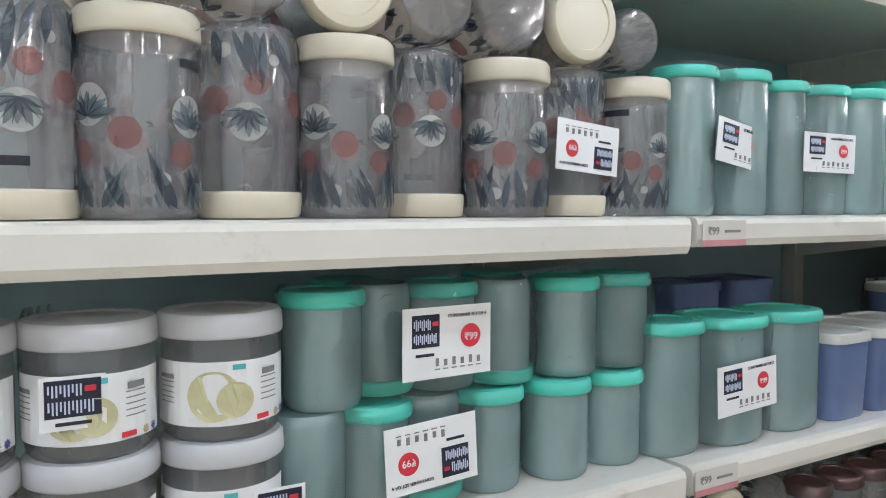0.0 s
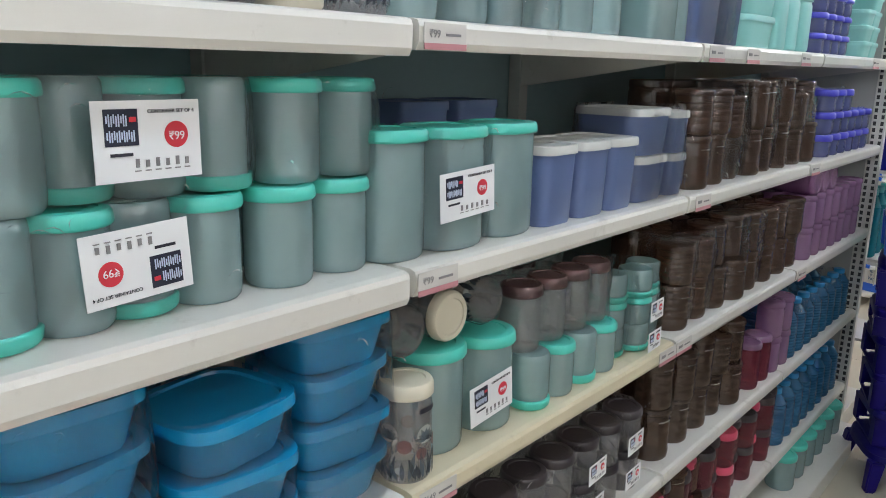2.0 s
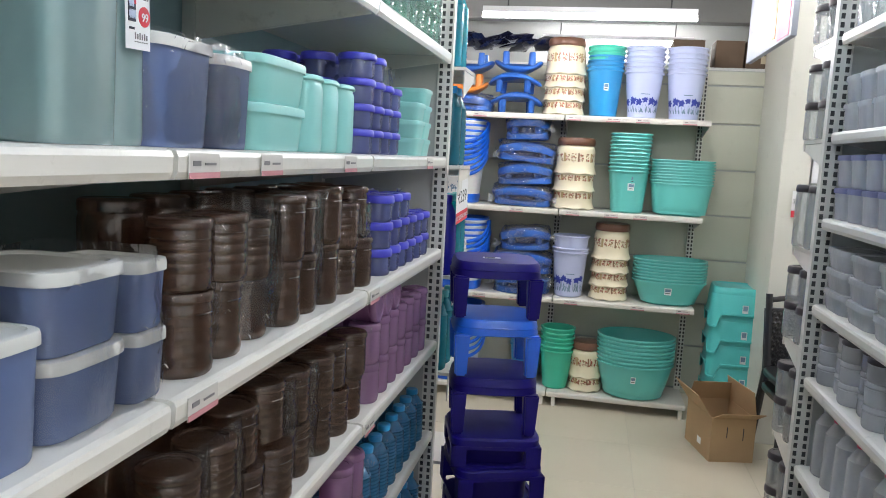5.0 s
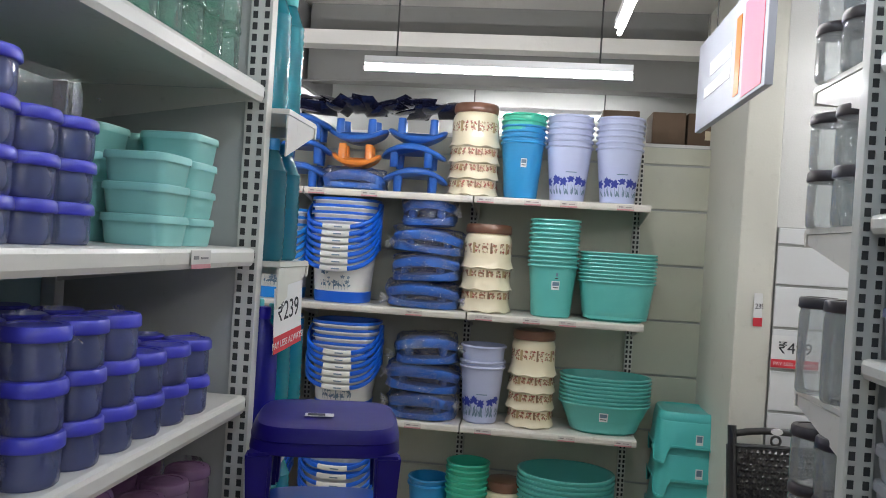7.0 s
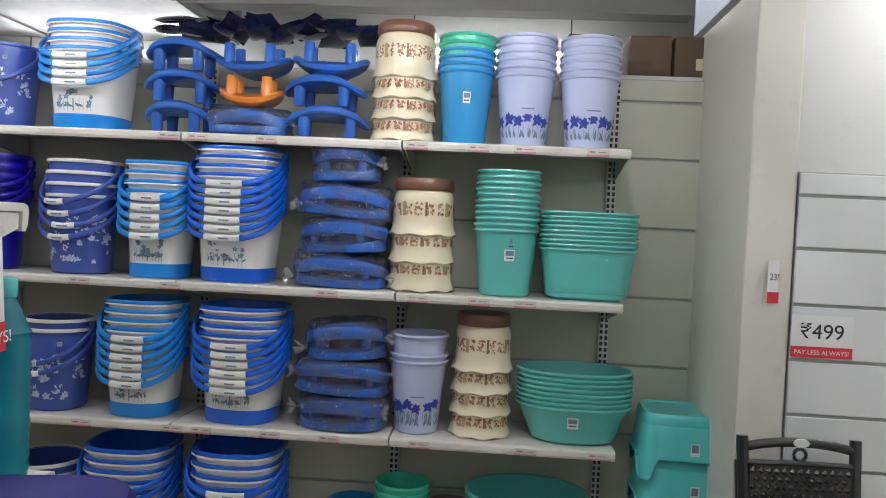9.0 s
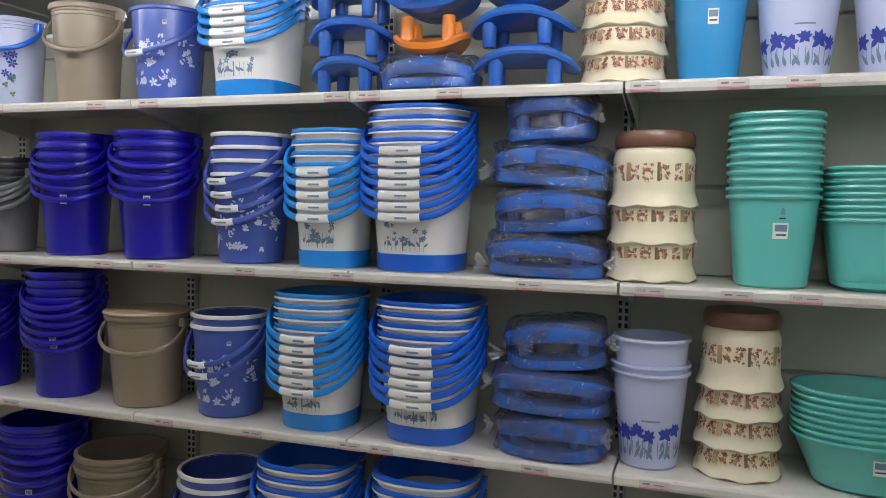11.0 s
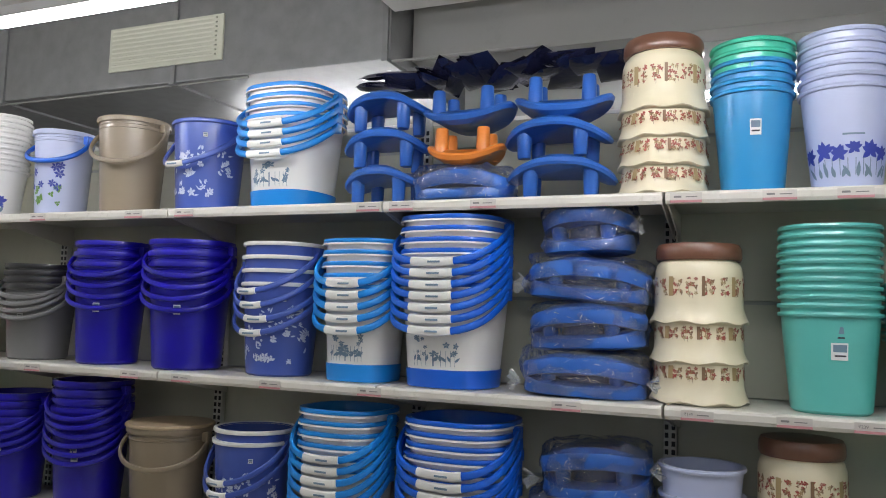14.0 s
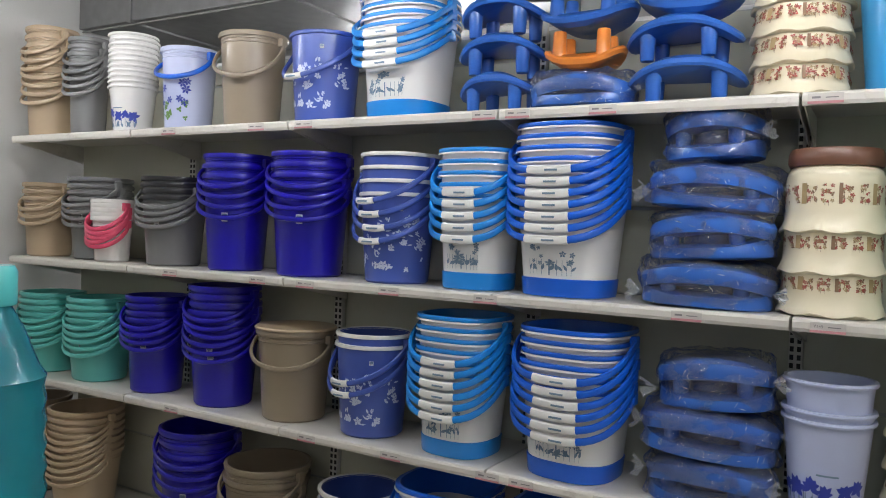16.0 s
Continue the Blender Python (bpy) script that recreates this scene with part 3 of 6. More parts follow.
def bin_pail(m, r0, r1, h, mat, label, category, grp, a=1.0, b=1.0, n=2.0, flowers=False, tag=False, rim_h=0.012, rim=0.007, deep=0):
    rng = random.Random(int(r1 * 1e5))
    root = thing("dustbin" if category == "dustbin" else "tub", m, label, category, grp)
    wall = vessel(root, r0, r1, h, mat, n=n, a=a, b=b, rim=rim, rim_h=rim_h, foot=0.03 if category == "tub" else 0.008)
    if flowers:
        bm = bmesh.new()
        for k in range(6):
            t = FRONT - 1.15 + 0.42 * k + rng.uniform(-0.06, 0.06)
            big = rng.uniform(0.018, 0.028)
            zf = h * (0.33 + 0.10 * rng.random())
            for lean in (-1.2, -0.55, 0.05, 0.6, 1.25, 2.4, -2.4):
                leaf(bm, t, zf, big * rng.uniform(0.95, 1.35), big * 0.62, lean + rng.uniform(-0.15, 0.15), wall, n)
        tagged(part("floral_print", bm, PRINT_BLUE, root, "violet-blue printed flowers"), kind="stuff")
        bm = bmesh.new()
        for k in range(11):
            t = FRONT - 1.05 + 0.2 * k
            patch(bm, t, h * 0.22, 0.002, h * 0.16, wall, n, cols=1)
            leaf(bm, t + 0.06, h * 0.12, h * rng.uniform(0.10, 0.17), 0.010, rng.uniform(-0.7, 0.7), wall, n)
        tagged(part("leaf_print", bm, PRINT_LEAF if r1 > 0.12 else PRINT_SLATE, root), kind="stuff")
        bm = bmesh.new()
        patch(bm, FRONT + 0.1, h * 0.52, 0.055, 0.005, wall, n)
        part("script_print", bm, PRINT_SLATE, root)
    if tag:
        sticker(root, wall, FRONT + 0.1 if a == b else FRONT - 0.05, h * 0.62, 0.03, 0.045, n, a, b)
    return root


def stack(first, n, pitch, m, jitter=5.0, seed=0):
    """Nest n copies of a thing upwards from its base pose m."""
    rng = random.Random(seed)
    for k in range(1, n):
        nested = copy_thing(first, m @ pose(rng.uniform(-0.002, 0.002), rng.uniform(-0.002, 0.002), pitch * k, 0, 0, rng.uniform(-jitter, jitter)))
        for ob in list(nested.children_recursive):
            if ob.name.startswith(("base_band", "floral_print", "leaf_print", "script_print")):
                bpy.data.objects.remove(ob)  # swallowed by the vessel below
    return first


def cream_stool(m, r, h, label, grp, cap=False, print_z=0.0, print_h=0.056):
    root = thing("round_stool", m, label, "stool", grp)
    prof = [(r * 0.97, 0.0), (r, 0.003), (r * 0.992, 0.012), (r * 0.945, 0.027), (r * 0.905, 0.044), (r * 0.895, 0.06), (r * 0.895, h * 0.62), (r * 0.885, h * 0.74), (r * 0.84, h * 0.83), (r * 0.75, h * 0.90), (r * 0.66, h * 0.975), (r * 0.64, h)]
    wave = lambda t, k: (0.0045 * (1 + math.sin(8 * t)) if k < 2 else 0.008 * math.sin(8 * t) if k in (3, 4) else 0.0)
    part("body", loft(bmesh.new(), prof, 40, close_top=True, wave=wave), P_CREAM, root, smooth=True)
    z = print_z or h * 0.52
    wall = lambda v: r * (0.89 if v > 0.072 else 0.93 - 1.5 * (v - 0.05) * 0.9 if v > 0.05 else 0.95)
    reds, golds, browns = bmesh.new(), bmesh.new(), bmesh.new()
    rng = random.Random(int(r * 1e4))
    for k in range(10):
        t = FRONT - 1.7 + k * 0.37
        if k % 2 == 0:
            patch((browns, golds)[k // 2 % 2], t + 0.05, z, (0.009, 0.015)[k // 2 % 2], print_h, wall)
        for j in range(17):
            u, v = t + 0.19 + rng.uniform(-0.13, 0.13), z + rng.uniform(-0.44, 0.44) * print_h
            petals((reds, reds, browns, golds)[j % 4], u, v, rng.uniform(0.0035, 0.008), wall, 2.0, 5 if j % 2 else 3, rng.random() * 3)
            if j % 3 == 0:
                patch(browns, u + 0.02, v - 0.004, 0.0009, 0.014, wall, cols=1)
    tagged(part("flower_print", reds, PRINT_RED, root, "rust-red printed blossoms"), kind="stuff")
    tagged(part("square_print", golds, PRINT_GOLD, root), kind="stuff")
    tagged(part("square_print", browns, PRINT_UMBER, root), kind="stuff")
    if cap:
        part("seat_cap", loft(bmesh.new(), [(r * 0.70, h - 0.024), (r * 0.84, h - 0.024), (r * 0.875, h - 0.014), (r * 0.865, h + 0.012), (r * 0.82, h + 0.024), (r * 0.6, h + 0.028)], 40, close_top=True), P_BROWN, root, "brown seat cap", smooth=True)
    return root


def bath_stool(m, mat, label, grp, w=0.155, d=0.11, h=0.14, film=False):
    """Low kidney-shaped bath stool: thick rounded seat on four tapered legs."""
    root = thing("bath_stool", m, label, "stool", grp)
    seg = 36
    def sag(t, k):
        droop = 0.026 if film else 0.046
        return -droop * abs(math.cos(t)) ** 2.2 if k < 5 else -0.012 * abs(math.cos(t)) ** 2.2
    thick = 0.058 if film else 0.034
    part("seat", loft(bmesh.new(), [(0.90, h - thick), (1.02, h - thick), (1.06, h - 0.026), (1.02, h - 0.012), (0.84, h), (0.35, h - 0.004)], seg, w, d, 2.3, close_top=True, wave=sag), mat, root, smooth=True)
    for sx in (-0.56, 0.56):
        for sy in (-0.55, 0.55):
            x, y = sx * w, sy * d
            part("leg", loft(bmesh.new(), [(0.019, 0.0), (0.021, 0.004), (0.025, h - 0.03)], 14, at=(x, y, 0), close_top=True), mat, root, smooth=True)
    if film:
        arch = lambda t, k: (0.022 * abs(math.cos(t)) ** 3 if k > 2 else 0.0)
        part("lower_seat", loft(bmesh.new(), [(0.85, 0.0), (1.0, 0.006), (1.02, 0.018), (0.98, 0.034), (0.80, 0.040)], seg, w, d, 2.5, close_top=True, wave=arch), mat, root, smooth=True)
        # added filler; its dark blue paints the shade between the two seats
        part("core", loft(bmesh.new(), [(0.50, 0.03), (0.46, h * 0.5), (0.50, h - 0.03)], seg, w, d, 2.2, close_top=True), P_STOOL_SHADE, root, smooth=True)
        rng = random.Random(film)
        rows = [(0.8, 0.0), (1.02, 0.008)] + [(1.05 + 0.03 * math.sin(9 * f + film), 0.012 + (h - 0.014) * f) for f in (0.08, 0.16, 0.24, 0.32, 0.40, 0.48, 0.56, 0.64, 0.72, 0.80, 0.88, 0.96)] + [(0.98, h + 0.006), (0.7, h + 0.010), (0.35, h + 0.006)]
        bm = loft(bmesh.new(), rows, 84, w, d, 2.3, close_top=True)
        for v in bm.verts:
            q = v.co.copy()
            ridge = abs(noise.noise(q * 34 + Vector((film, 2, 5)))) + 0.6 * abs(noise.noise(q * 80 + Vector((3, film, 1))))
            g = 1 + 0.13 * noise.noise(q * 16 + Vector((film, 0, 0))) + 0.11 * (0.35 - ridge)
            v.co.x *= g
            v.co.y *= g
            v.co.z += 0.014 * noise.noise(q * 26 + Vector((0, 0, film)))
            v.co.z = max(v.co.z, 0.0)
        part("film", bm, FILM, root, "crinkled clear wrapping film")
        # short whitish strips laid on the film as painted crease highlights
        bm = bmesh.new()
        for k in range(34):
            t0, z0, sl = FRONT + rng.uniform(-1.2, 1.2), h * rng.uniform(0.06, 0.94), rng.uniform(-1.5, 1.5)
            ln, wd = rng.uniform(0.006, 0.022), rng.uniform(0.0004, 0.0013)
            ends = []
            for e, c in ((-0.5, 0.15), (0.1, 1.0), (0.5, 0.1)):
                x, y = on_ring(t0 + e * ln * math.cos(sl) / w, 1.085, w, d, 2.3)
                z = min(max(z0 + e * ln * math.sin(sl), 0.004), h)
                ends.append((bm.verts.new((x + c * wd * math.sin(sl), y, z - c * wd * math.cos(sl))), bm.verts.new((x - c * wd * math.sin(sl), y - 0.0006, z + c * wd * math.cos(sl)))))
            for p, q in zip(ends, ends[1:]):
                bm.faces.new((p[0], q[0], q[1], p[1]))
        tagged(part("film_glint", bm, FILM_GLINT, root, "fine pale strips painted as crease glints"), kind="stuff")
        for side in (-1, 1):
            if rng.random() < 0.7:
                bm = bmesh.new()
                hub = Vector((side * w * 1.0, -d * 0.55, h * rng.uniform(0.25, 0.75)))
                spray = []
                for k in range(9):
                    g = side * (0.9 - 0.22 * k)
                    spray.append(bm.verts.new(hub + Vector((side * rng.uniform(0.025, 0.055), -0.008 * (k % 2), 0.045 * math.sin(g)))))
                root_v = bm.verts.new(hub)
                for p, q in zip(spray, spray[1:]):
                    bm.faces.new((root_v, p, q))
                part("film_end", bm, FILM_WHITE, root, "gathered end of the wrapping film")
    return root


# near-white strip material that imitates lamp glints on creased film
FILM_GLINT = clear("pale film glint", (0.97, 0.98, 1.0), (0.95, 0.97, 1.0), 0.75, 0.10, 1.2, bump=0.3, edge=0.4)
FILM_WHITE = clear("gathered film", (0.97, 0.98, 1.0), (0.95, 0.97, 1.0), 0.25, 0.10, 1.2, bump=0.3, edge=0.4)
S1, S2, S3, S4 = (v + 0.0365 for v in B_LEVELS)
YB = 6.15

# ---------- bucket wall: second shelf ----------
def at(x, y, z, rz=0.0):
    return pose(x, y, z, 0, 0, rz)


WB = "white square bucket, bright blue rim and handle"
m = at(-0.371, YB + 0.01, S2, -6)
stack(white_bucket(m, 0.178, 0.335, P_BLUE, WB + ", tall stack", "white buckets"), 7, 0.036, m, 0.6, 1)
m = at(-0.705, YB, S2, -4)
stack(white_bucket(m, 0.144, 0.325, P_AZURE, WB + ", small stack", "white buckets"), 5, 0.039, m, 0.6, 2)
m = at(-0.753, YB, S3, -4)
stack(white_bucket(m, 0.160, 0.30, P_AZURE, WB + ", third shelf", "white buckets"), 6, 0.037, m, 0.6, 3)
m = at(-0.328, YB + 0.01, S3, -4)
stack(white_bucket(m, 0.180, 0.30, P_BLUE, WB + ", third shelf", "white buckets"), 6, 0.036, m, 0.6, 4)
m = at(-1.025, YB, S1, -4)
stack(white_bucket(m, 0.172, 0.33, P_AZURE, WB + ", top shelf", "white buckets"), 4, 0.036, m, 0.6, 5)
m = at(-0.79, YB, S4, 0)
stack(white_bucket(m, 0.185, 0.335, P_BLUE, WB + ", bottom shelf", "white buckets"), 5, 0.042, m, 0.6, 6)
m = at(-0.327, YB, S4, 0)
stack(white_bucket(m, 0.188, 0.335, P_BLUE, WB + ", bottom shelf", "white buckets"), 5, 0.045, m, 0.6, 7)

FB = "denim blue bucket printed with pale flowers"
m = at(-1.052, YB, S2, 5)
stack(floral_bucket(m, 0.148, 0.33, FB + ", white rims, nested stack", "floral buckets"), 4, 0.048, m, 12, 1)
m = at(-1.144, YB, S3, 0)
stack(floral_bucket(m, 0.148, 0.345, FB + " and white rim", "floral buckets"), 2, 0.04, m, 5, 2)
floral_bucket(at(-1.42, YB, S1, 0), 0.145, 0.345, FB + " and blue rim", "floral buckets", P_FLORAL)
m = at(-1.187, YB, S4, 0)
stack(floral_bucket(m, 0.165, 0.36, FB + ", white rim, bottom shelf", "floral buckets"), 2, 0.045, m, 5, 2)

RB = "royal blue plastic bucket with drooping handle"
for x, z, r, h, n, p, s in ((-1.88, S2, 0.145, 0.36, 4, 0.042, 1), (-1.475, S2, 0.160, 0.36, 4, 0.042, 2), (-2.362, S3, 0.140, 0.34, 4, 0.032, 3),
                            (-1.934, S3, 0.152, 0.34, 6, 0.034, 4), (-2.063, S4, 0.175, 0.37, 4, 0.045, 5)):
    m = at(x, YB, z, 8)
    stack(plain_bucket(m, r, h, P_ROYAL, RB + ", nested stack", "royal buckets"), n, p, m, 8, s)
TB = "taupe plastic bucket with slim handle"
m = at(-3.20, YB, S2)
stack(plain_bucket(m, 0.122, 0.30, P_SAND, "sand-brown bucket, nested stack", "taupe buckets", tag=False, facets=2.4), 3, 0.035, m, 8, 1)
plain_bucket(at(-1.533, YB, S3, 4), 0.158, 0.36, P_TAUPE, TB + " and sand lid", "taupe buckets", lid=P_SAND, tag=False)
plain_bucket(at(-1.812, YB, S1, 4), 0.142, 0.385, P_TAUPE, TB + " on the top shelf", "taupe buckets", tag=False, drop=0.16)
m = at(-1.665, YB, S4)
stack(plain_bucket(m, 0.178, 0.37, P_TAUPE, TB + ", nested pair", "taupe buckets", tag=False), 2, 0.05, m, 4, 2)
m = at(-2.864, YB, S4)
stack(plain_bucket(m, 0.165, 0.27, P_SAND, "sand-brown bucket, tall stack", "taupe buckets", tag=False, facets=2.4), 7, 0.034, m, 6, 3)
m = at(-3.25, YB, S4)
stack(plain_bucket(m, 0.15, 0.27, P_TAUPE, "dull brown bucket, tall stack", "taupe buckets", tag=False), 7, 0.034, m, 6, 4)
m = at(-3.21, YB, S1)
stack(plain_bucket(m, 0.118, 0.30, P_SAND, "sand-brown bucket, top shelf stack", "taupe buckets", tag=False, facets=2.4), 7, 0.042, m, 14, 5)
m = at(-2.905, YB, S1)
stack(plain_bucket(m, 0.098, 0.33, P_GREY, "grey bucket, top shelf stack", "grey buckets", tag=False), 5, 0.036, m, 12, 6)
m = at(-2.834, YB + 0.03, S2)
stack(plain_bucket(m, 0.150, 0.30, P_GREY, "dark grey bucket, nested stack", "grey buckets"), 4, 0.032, m, 8, 7)
m = at(-2.269, YB, S2)
stack(plain_bucket(m, 0.145, 0.31, P_GREY, "grey bucket with black rim, nested stack", "grey buckets", rim=P_BLACK), 4, 0.028, m, 8, 8)
m = at(-2.62, YB - 0.06, S2)
stack(plain_bucket(m, 0.095, 0.21, P_WHITE, "small white pail with pink handle", "white pails", tag=False, bail=P_PINK), 5, 0.02, m, 14, 9)
m = at(-2.575, YB, S1)
stack(bin_pail(m, 0.082, 0.105, 0.22, P_WHITE, "white floral pail, tall stack", "pail", "white pails", flowers=True), 11, 0.024, m, 3, 10)
plain_bucket(at(-2.197, YB, S1), 0.125, 0.36, P_LILAC, "lilac bucket with blue handle on the top shelf", "lilac buckets", tag=False, bail=P_BLUE, flowers=True)
for x in (-3.156, -2.771):
    m = at(x, YB, S3)
    stack(plain_bucket(m, 0.145, 0.27, P_TEAL, "teal bucket with looped handle, nested stack", "teal buckets", facets=2.5), 5, 0.032, m, 8, 11)

# ---------- stools on the bucket wall ----------
CS = "cream round stool printed with rust-red flowers"
for x, z, r, n, p in ((0.401, S2, 0.140, 3, 0.112), (0.673, S3, 0.128, 4, 0.088), (0.298, S1, 0.138, 4, 0.084), (0.563, S4, 0.115, 2, 0.09)):
    m = at(x, YB, z, 20)
    first = cream_stool(m, r, 0.21, CS + ", nested stack", "cream stools", print_z=p - 0.022, print_h=0.036)
    stack(first, n - 1, p, m, 6, int(x * 100))
    cream_stool(m @ pose(0, 0, p * (n - 1)), r, 0.21, CS + " with brown seat cap", "cream stools", cap=True)
BS = "low blue plastic bath stool"
WS = "blue bath stool wrapped in crinkled clear film"
for k in range(3):
    bath_stool(at(-0.621, YB - 0.03, S1 + 0.128 * k, (-8, 6, -3)[k]), P_STOOL, BS + " on the top shelf", "bath stools", 0.150, 0.105, 0.132)
bath_stool(at(-0.325, YB - 0.06, S1, 3), P_STOOL, WS, "bath stools", 0.160, 0.105, 0.105, film=3)
bath_stool(pose(-0.325, YB - 0.05, S1 + 0.24, 180, 0, 5), P_ORANGE, "orange bath stool standing upside down", "bath stools", 0.125, 0.095, 0.125)
bath_stool(pose(-0.325, YB - 0.03, S1 + 0.375, 180, 0, -4), P_STOOL, BS + " standing upside down", "bath stools", 0.155, 0.10, 0.125)
bath_stool(at(-0.006, YB - 0.04, S1, 10), P_STOOL, BS + " on the top shelf", "bath stools", 0.165, 0.11, 0.132)
bath_stool(at(-0.02, YB - 0.03, S1 + 0.132, -6), P_STOOL, BS + " on another stool", "bath stools", 0.165, 0.11, 0.125)
bath_stool(pose(-0.006, YB - 0.02, S1 + 0.39, 180, 0, 6), P_STOOL, BS + " standing upside down", "bath stools", 0.150, 0.10, 0.13)
for k in range(4):
    bath_stool(pose(0.073 + (0.0, 0.012, 0.008, 0.012)[k], YB - 0.03, S2 + (0.0, 0.140, 0.285, 0.428)[k], 0, (1.5, -3, 4, -2)[k], (4, -9, 11, -5)[k]), P_STOOL, WS, "wrapped stools", (0.182, 0.172, 0.178, 0.135)[k], 0.115, (0.130, 0.138, 0.130, 0.150)[k], film=10 + k)
for k in range(3):
    bath_stool(pose(0.104 + (0.0, -0.008, 0.012)[k], YB - 0.03, S3 + (0.0, 0.143, 0.288)[k], 0, (-1, 4, -3)[k], (-6, 10, 3)[k]), P_STOOL, WS, "wrapped stools", (0.172, 0.186, 0.158)[k], 0.12, (0.134, 0.139, 0.150)[k], film=20 + k)

# ---------- bins and tubs on the bucket wall ----------
m = at(0.412, YB - 0.02, S3)
first = bin_pail(m, 0.088, 0.113, 0.30, P_LILAC, "lilac dustbin with violet flowers, nested", "dustbin", "lilac dustbins", flowers=True)
copy_thing(first, at(0.412, YB - 0.02, S3 + 0.025))
copy_thing(first, at(0.412, YB - 0.02, S3 + 0.105))
for x, y, n in ((0.795, YB, 6), (1.053, YB, 6)):
    m = at(x, y, S1)
    stack(bin_pail(m, 0.088, 0.116, 0.29, P_LILAC, "lilac dustbin with violet flowers, nested stack", "dustbin", "lilac dustbins", flowers=True), n, 0.031, m, 3, 12)
m = at(0.746, YB - 0.02, S2)
stack(bin_pail(m, 0.102, 0.124, 0.268, P_TEAL, "teal dustbin, tall stack", "dustbin", "teal dustbins", tag=True, n=2.4), 11, 0.0235, m, 2, 13)
m = at(0.551, YB, S1)
stack(bin_pail(m, 0.086, 0.110, 0.30, P_SKY, "sky blue dustbin, nested stack", "dustbin", "blue dustbins", tag=True), 4, 0.028, m, 3, 14)
stack(bin_pail(at(0.551, YB, S1 + 0.112), 0.086, 0.112, 0.30, P_GREEN, "green dustbin nested on blue ones", "dustbin", "blue dustbins"), 2, 0.03, at(0.551, YB, S1 + 0.112), 3, 15)
m = at(1.076, YB, S2)
stack(bin_pail(m, 0.158, 0.180, 0.205, P_TEAL, "teal rectangular tub, nested stack", "tub", "teal tubs", a=1.05, b=0.8, n=3.6, rim_h=0.010), 9, 0.0182, m, 0.5, 16)
m = at(1.053, YB, S3)
stack(bin_pail(m, 0.168, 0.218, 0.155, P_TEAL, "teal oval tub, nested stack", "tub", "teal tubs", a=1.04, b=0.72, n=2.3, tag=True, rim_h=0.010), 8, 0.0195, m, 0.5, 17)
m = at(0.368, YB - 0.02, S4)
stack(bin_pail(m, 0.082, 0.108, 0.26, P_GREEN, "green dustbin, bottom shelf stack", "dustbin", "green dustbins"), 6, 0.03, m, 2, 18)
m = at(0.879, YB - 0.02, S4)
stack(bin_pail(m, 0.195, 0.245, 0.23, P_TEAL, "large round teal tub, nested stack", "tub", "teal tubs", tag=True, b=0.85), 8, 0.025, m, 1, 19)
m = at(0.16, YB + 0.02, S4)
stack(bin_pail(m, 0.082, 0.105, 0.27, P_SKY, "sky blue dustbin on the bottom shelf", "dustbin", "blue dustbins"), 2, 0.03, m, 2, 20)


# ---------- container gondola: stock ----------
SA0, SA1, SA2, SA3, SA4, SA5, SA6 = (v + 0.0405 for v in A_LEVELS + (0.0355,))
C_SMOKE = clear("clear smoky plastic", (0.97, 0.96, 0.97), (0.92, 0.90, 0.96), 0.12, 0.07, 0.9, bump=0.12, bump_scale=18, edge=0.5)
C_MILK = clear("milky plastic", (0.88, 0.99, 0.99), (0.70, 1.0, 1.0), 0.43, 0.12, 1.3, bump=0.14, bump_scale=16, edge=0.5)
C_GLASS = clear("clear plastic", (0.95, 0.97, 0.97), (0.88, 0.90, 0.90), 0.26, 0.06, 1.1, bump=0.2, bump_scale=25, edge=0.4)
C_GREENISH = clear("green clear plastic", (0.72, 0.92, 0.84), (0.35, 0.52, 0.45), 0.2, 0.06, 1.2, bump=0.3, bump_scale=25)
C_BROWN = clear("brown see-through plastic", (0.58, 0.38, 0.27), (0.14, 0.07, 0.043), 0.45, 0.10, 1.0, bump=0.3, bump_scale=22, edge=0.4)
C_INK = clear("blue see-through plastic", (0.62, 0.66, 0.92), (0.24, 0.28, 0.60), 0.42, 0.10, 1.0, bump=0.2, bump_scale=25, edge=0.4)
C_PURPLE = clear("purple see-through plastic", (0.88, 0.64, 0.88), (0.60, 0.33, 0.58), 0.5, 0.10, 1.0, bump=0.3, bump_scale=25, edge=0.4)
C_AQUA = clear("blue bottle plastic", (0.40, 0.74, 0.92), (0.05, 0.30, 0.58), 0.5, 0.1, 1.0, bump=0.3, bump_scale=25, edge=0.4)
C_TEALB = clear("teal bottle plastic", (0.16, 0.76, 0.84), (0.01, 0.42, 0.50), 0.5, 0.08, 1.1, bump=0.2, bump_scale=25)
C_TEALD = clear("dark teal bottle plastic", (0.10, 0.56, 0.66), (0.01, 0.24, 0.31), 0.5, 0.08, 1.1, bump=0.2, bump_scale=25)
C_ROYALB = clear("royal blue bottle plastic", (0.12, 0.16, 0.80), (0.02, 0.02, 0.42), 0.6, 0.10, 1.0)
C_RED = clear("red see-through plastic", (0.75, 0.35, 0.42), (0.40, 0.05, 0.10), 0.4, 0.1, 1.0, bump=0.3)
L_MINT = plastic("mint green lid", (0.075, 0.55, 0.44), 0.4)
L_CREAM = plastic("cream lid", (0.66, 0.60, 0.47), 0.45)
L_WHITE = plastic("white lid", (0.54, 0.54, 0.56), 0.35)
L_VIOLET = plastic("violet lid", (0.05, 0.052, 0.50), 0.4)
L_ROSE = solid("dark rose lid", (0.16, 0.085, 0.085), 0.28, 0.35)
L_DARK = plastic("dark lid", (0.04, 0.03, 0.035), 0.4)
L_GREYW = plastic("grey white lid", (0.60, 0.60, 0.57), 0.45)
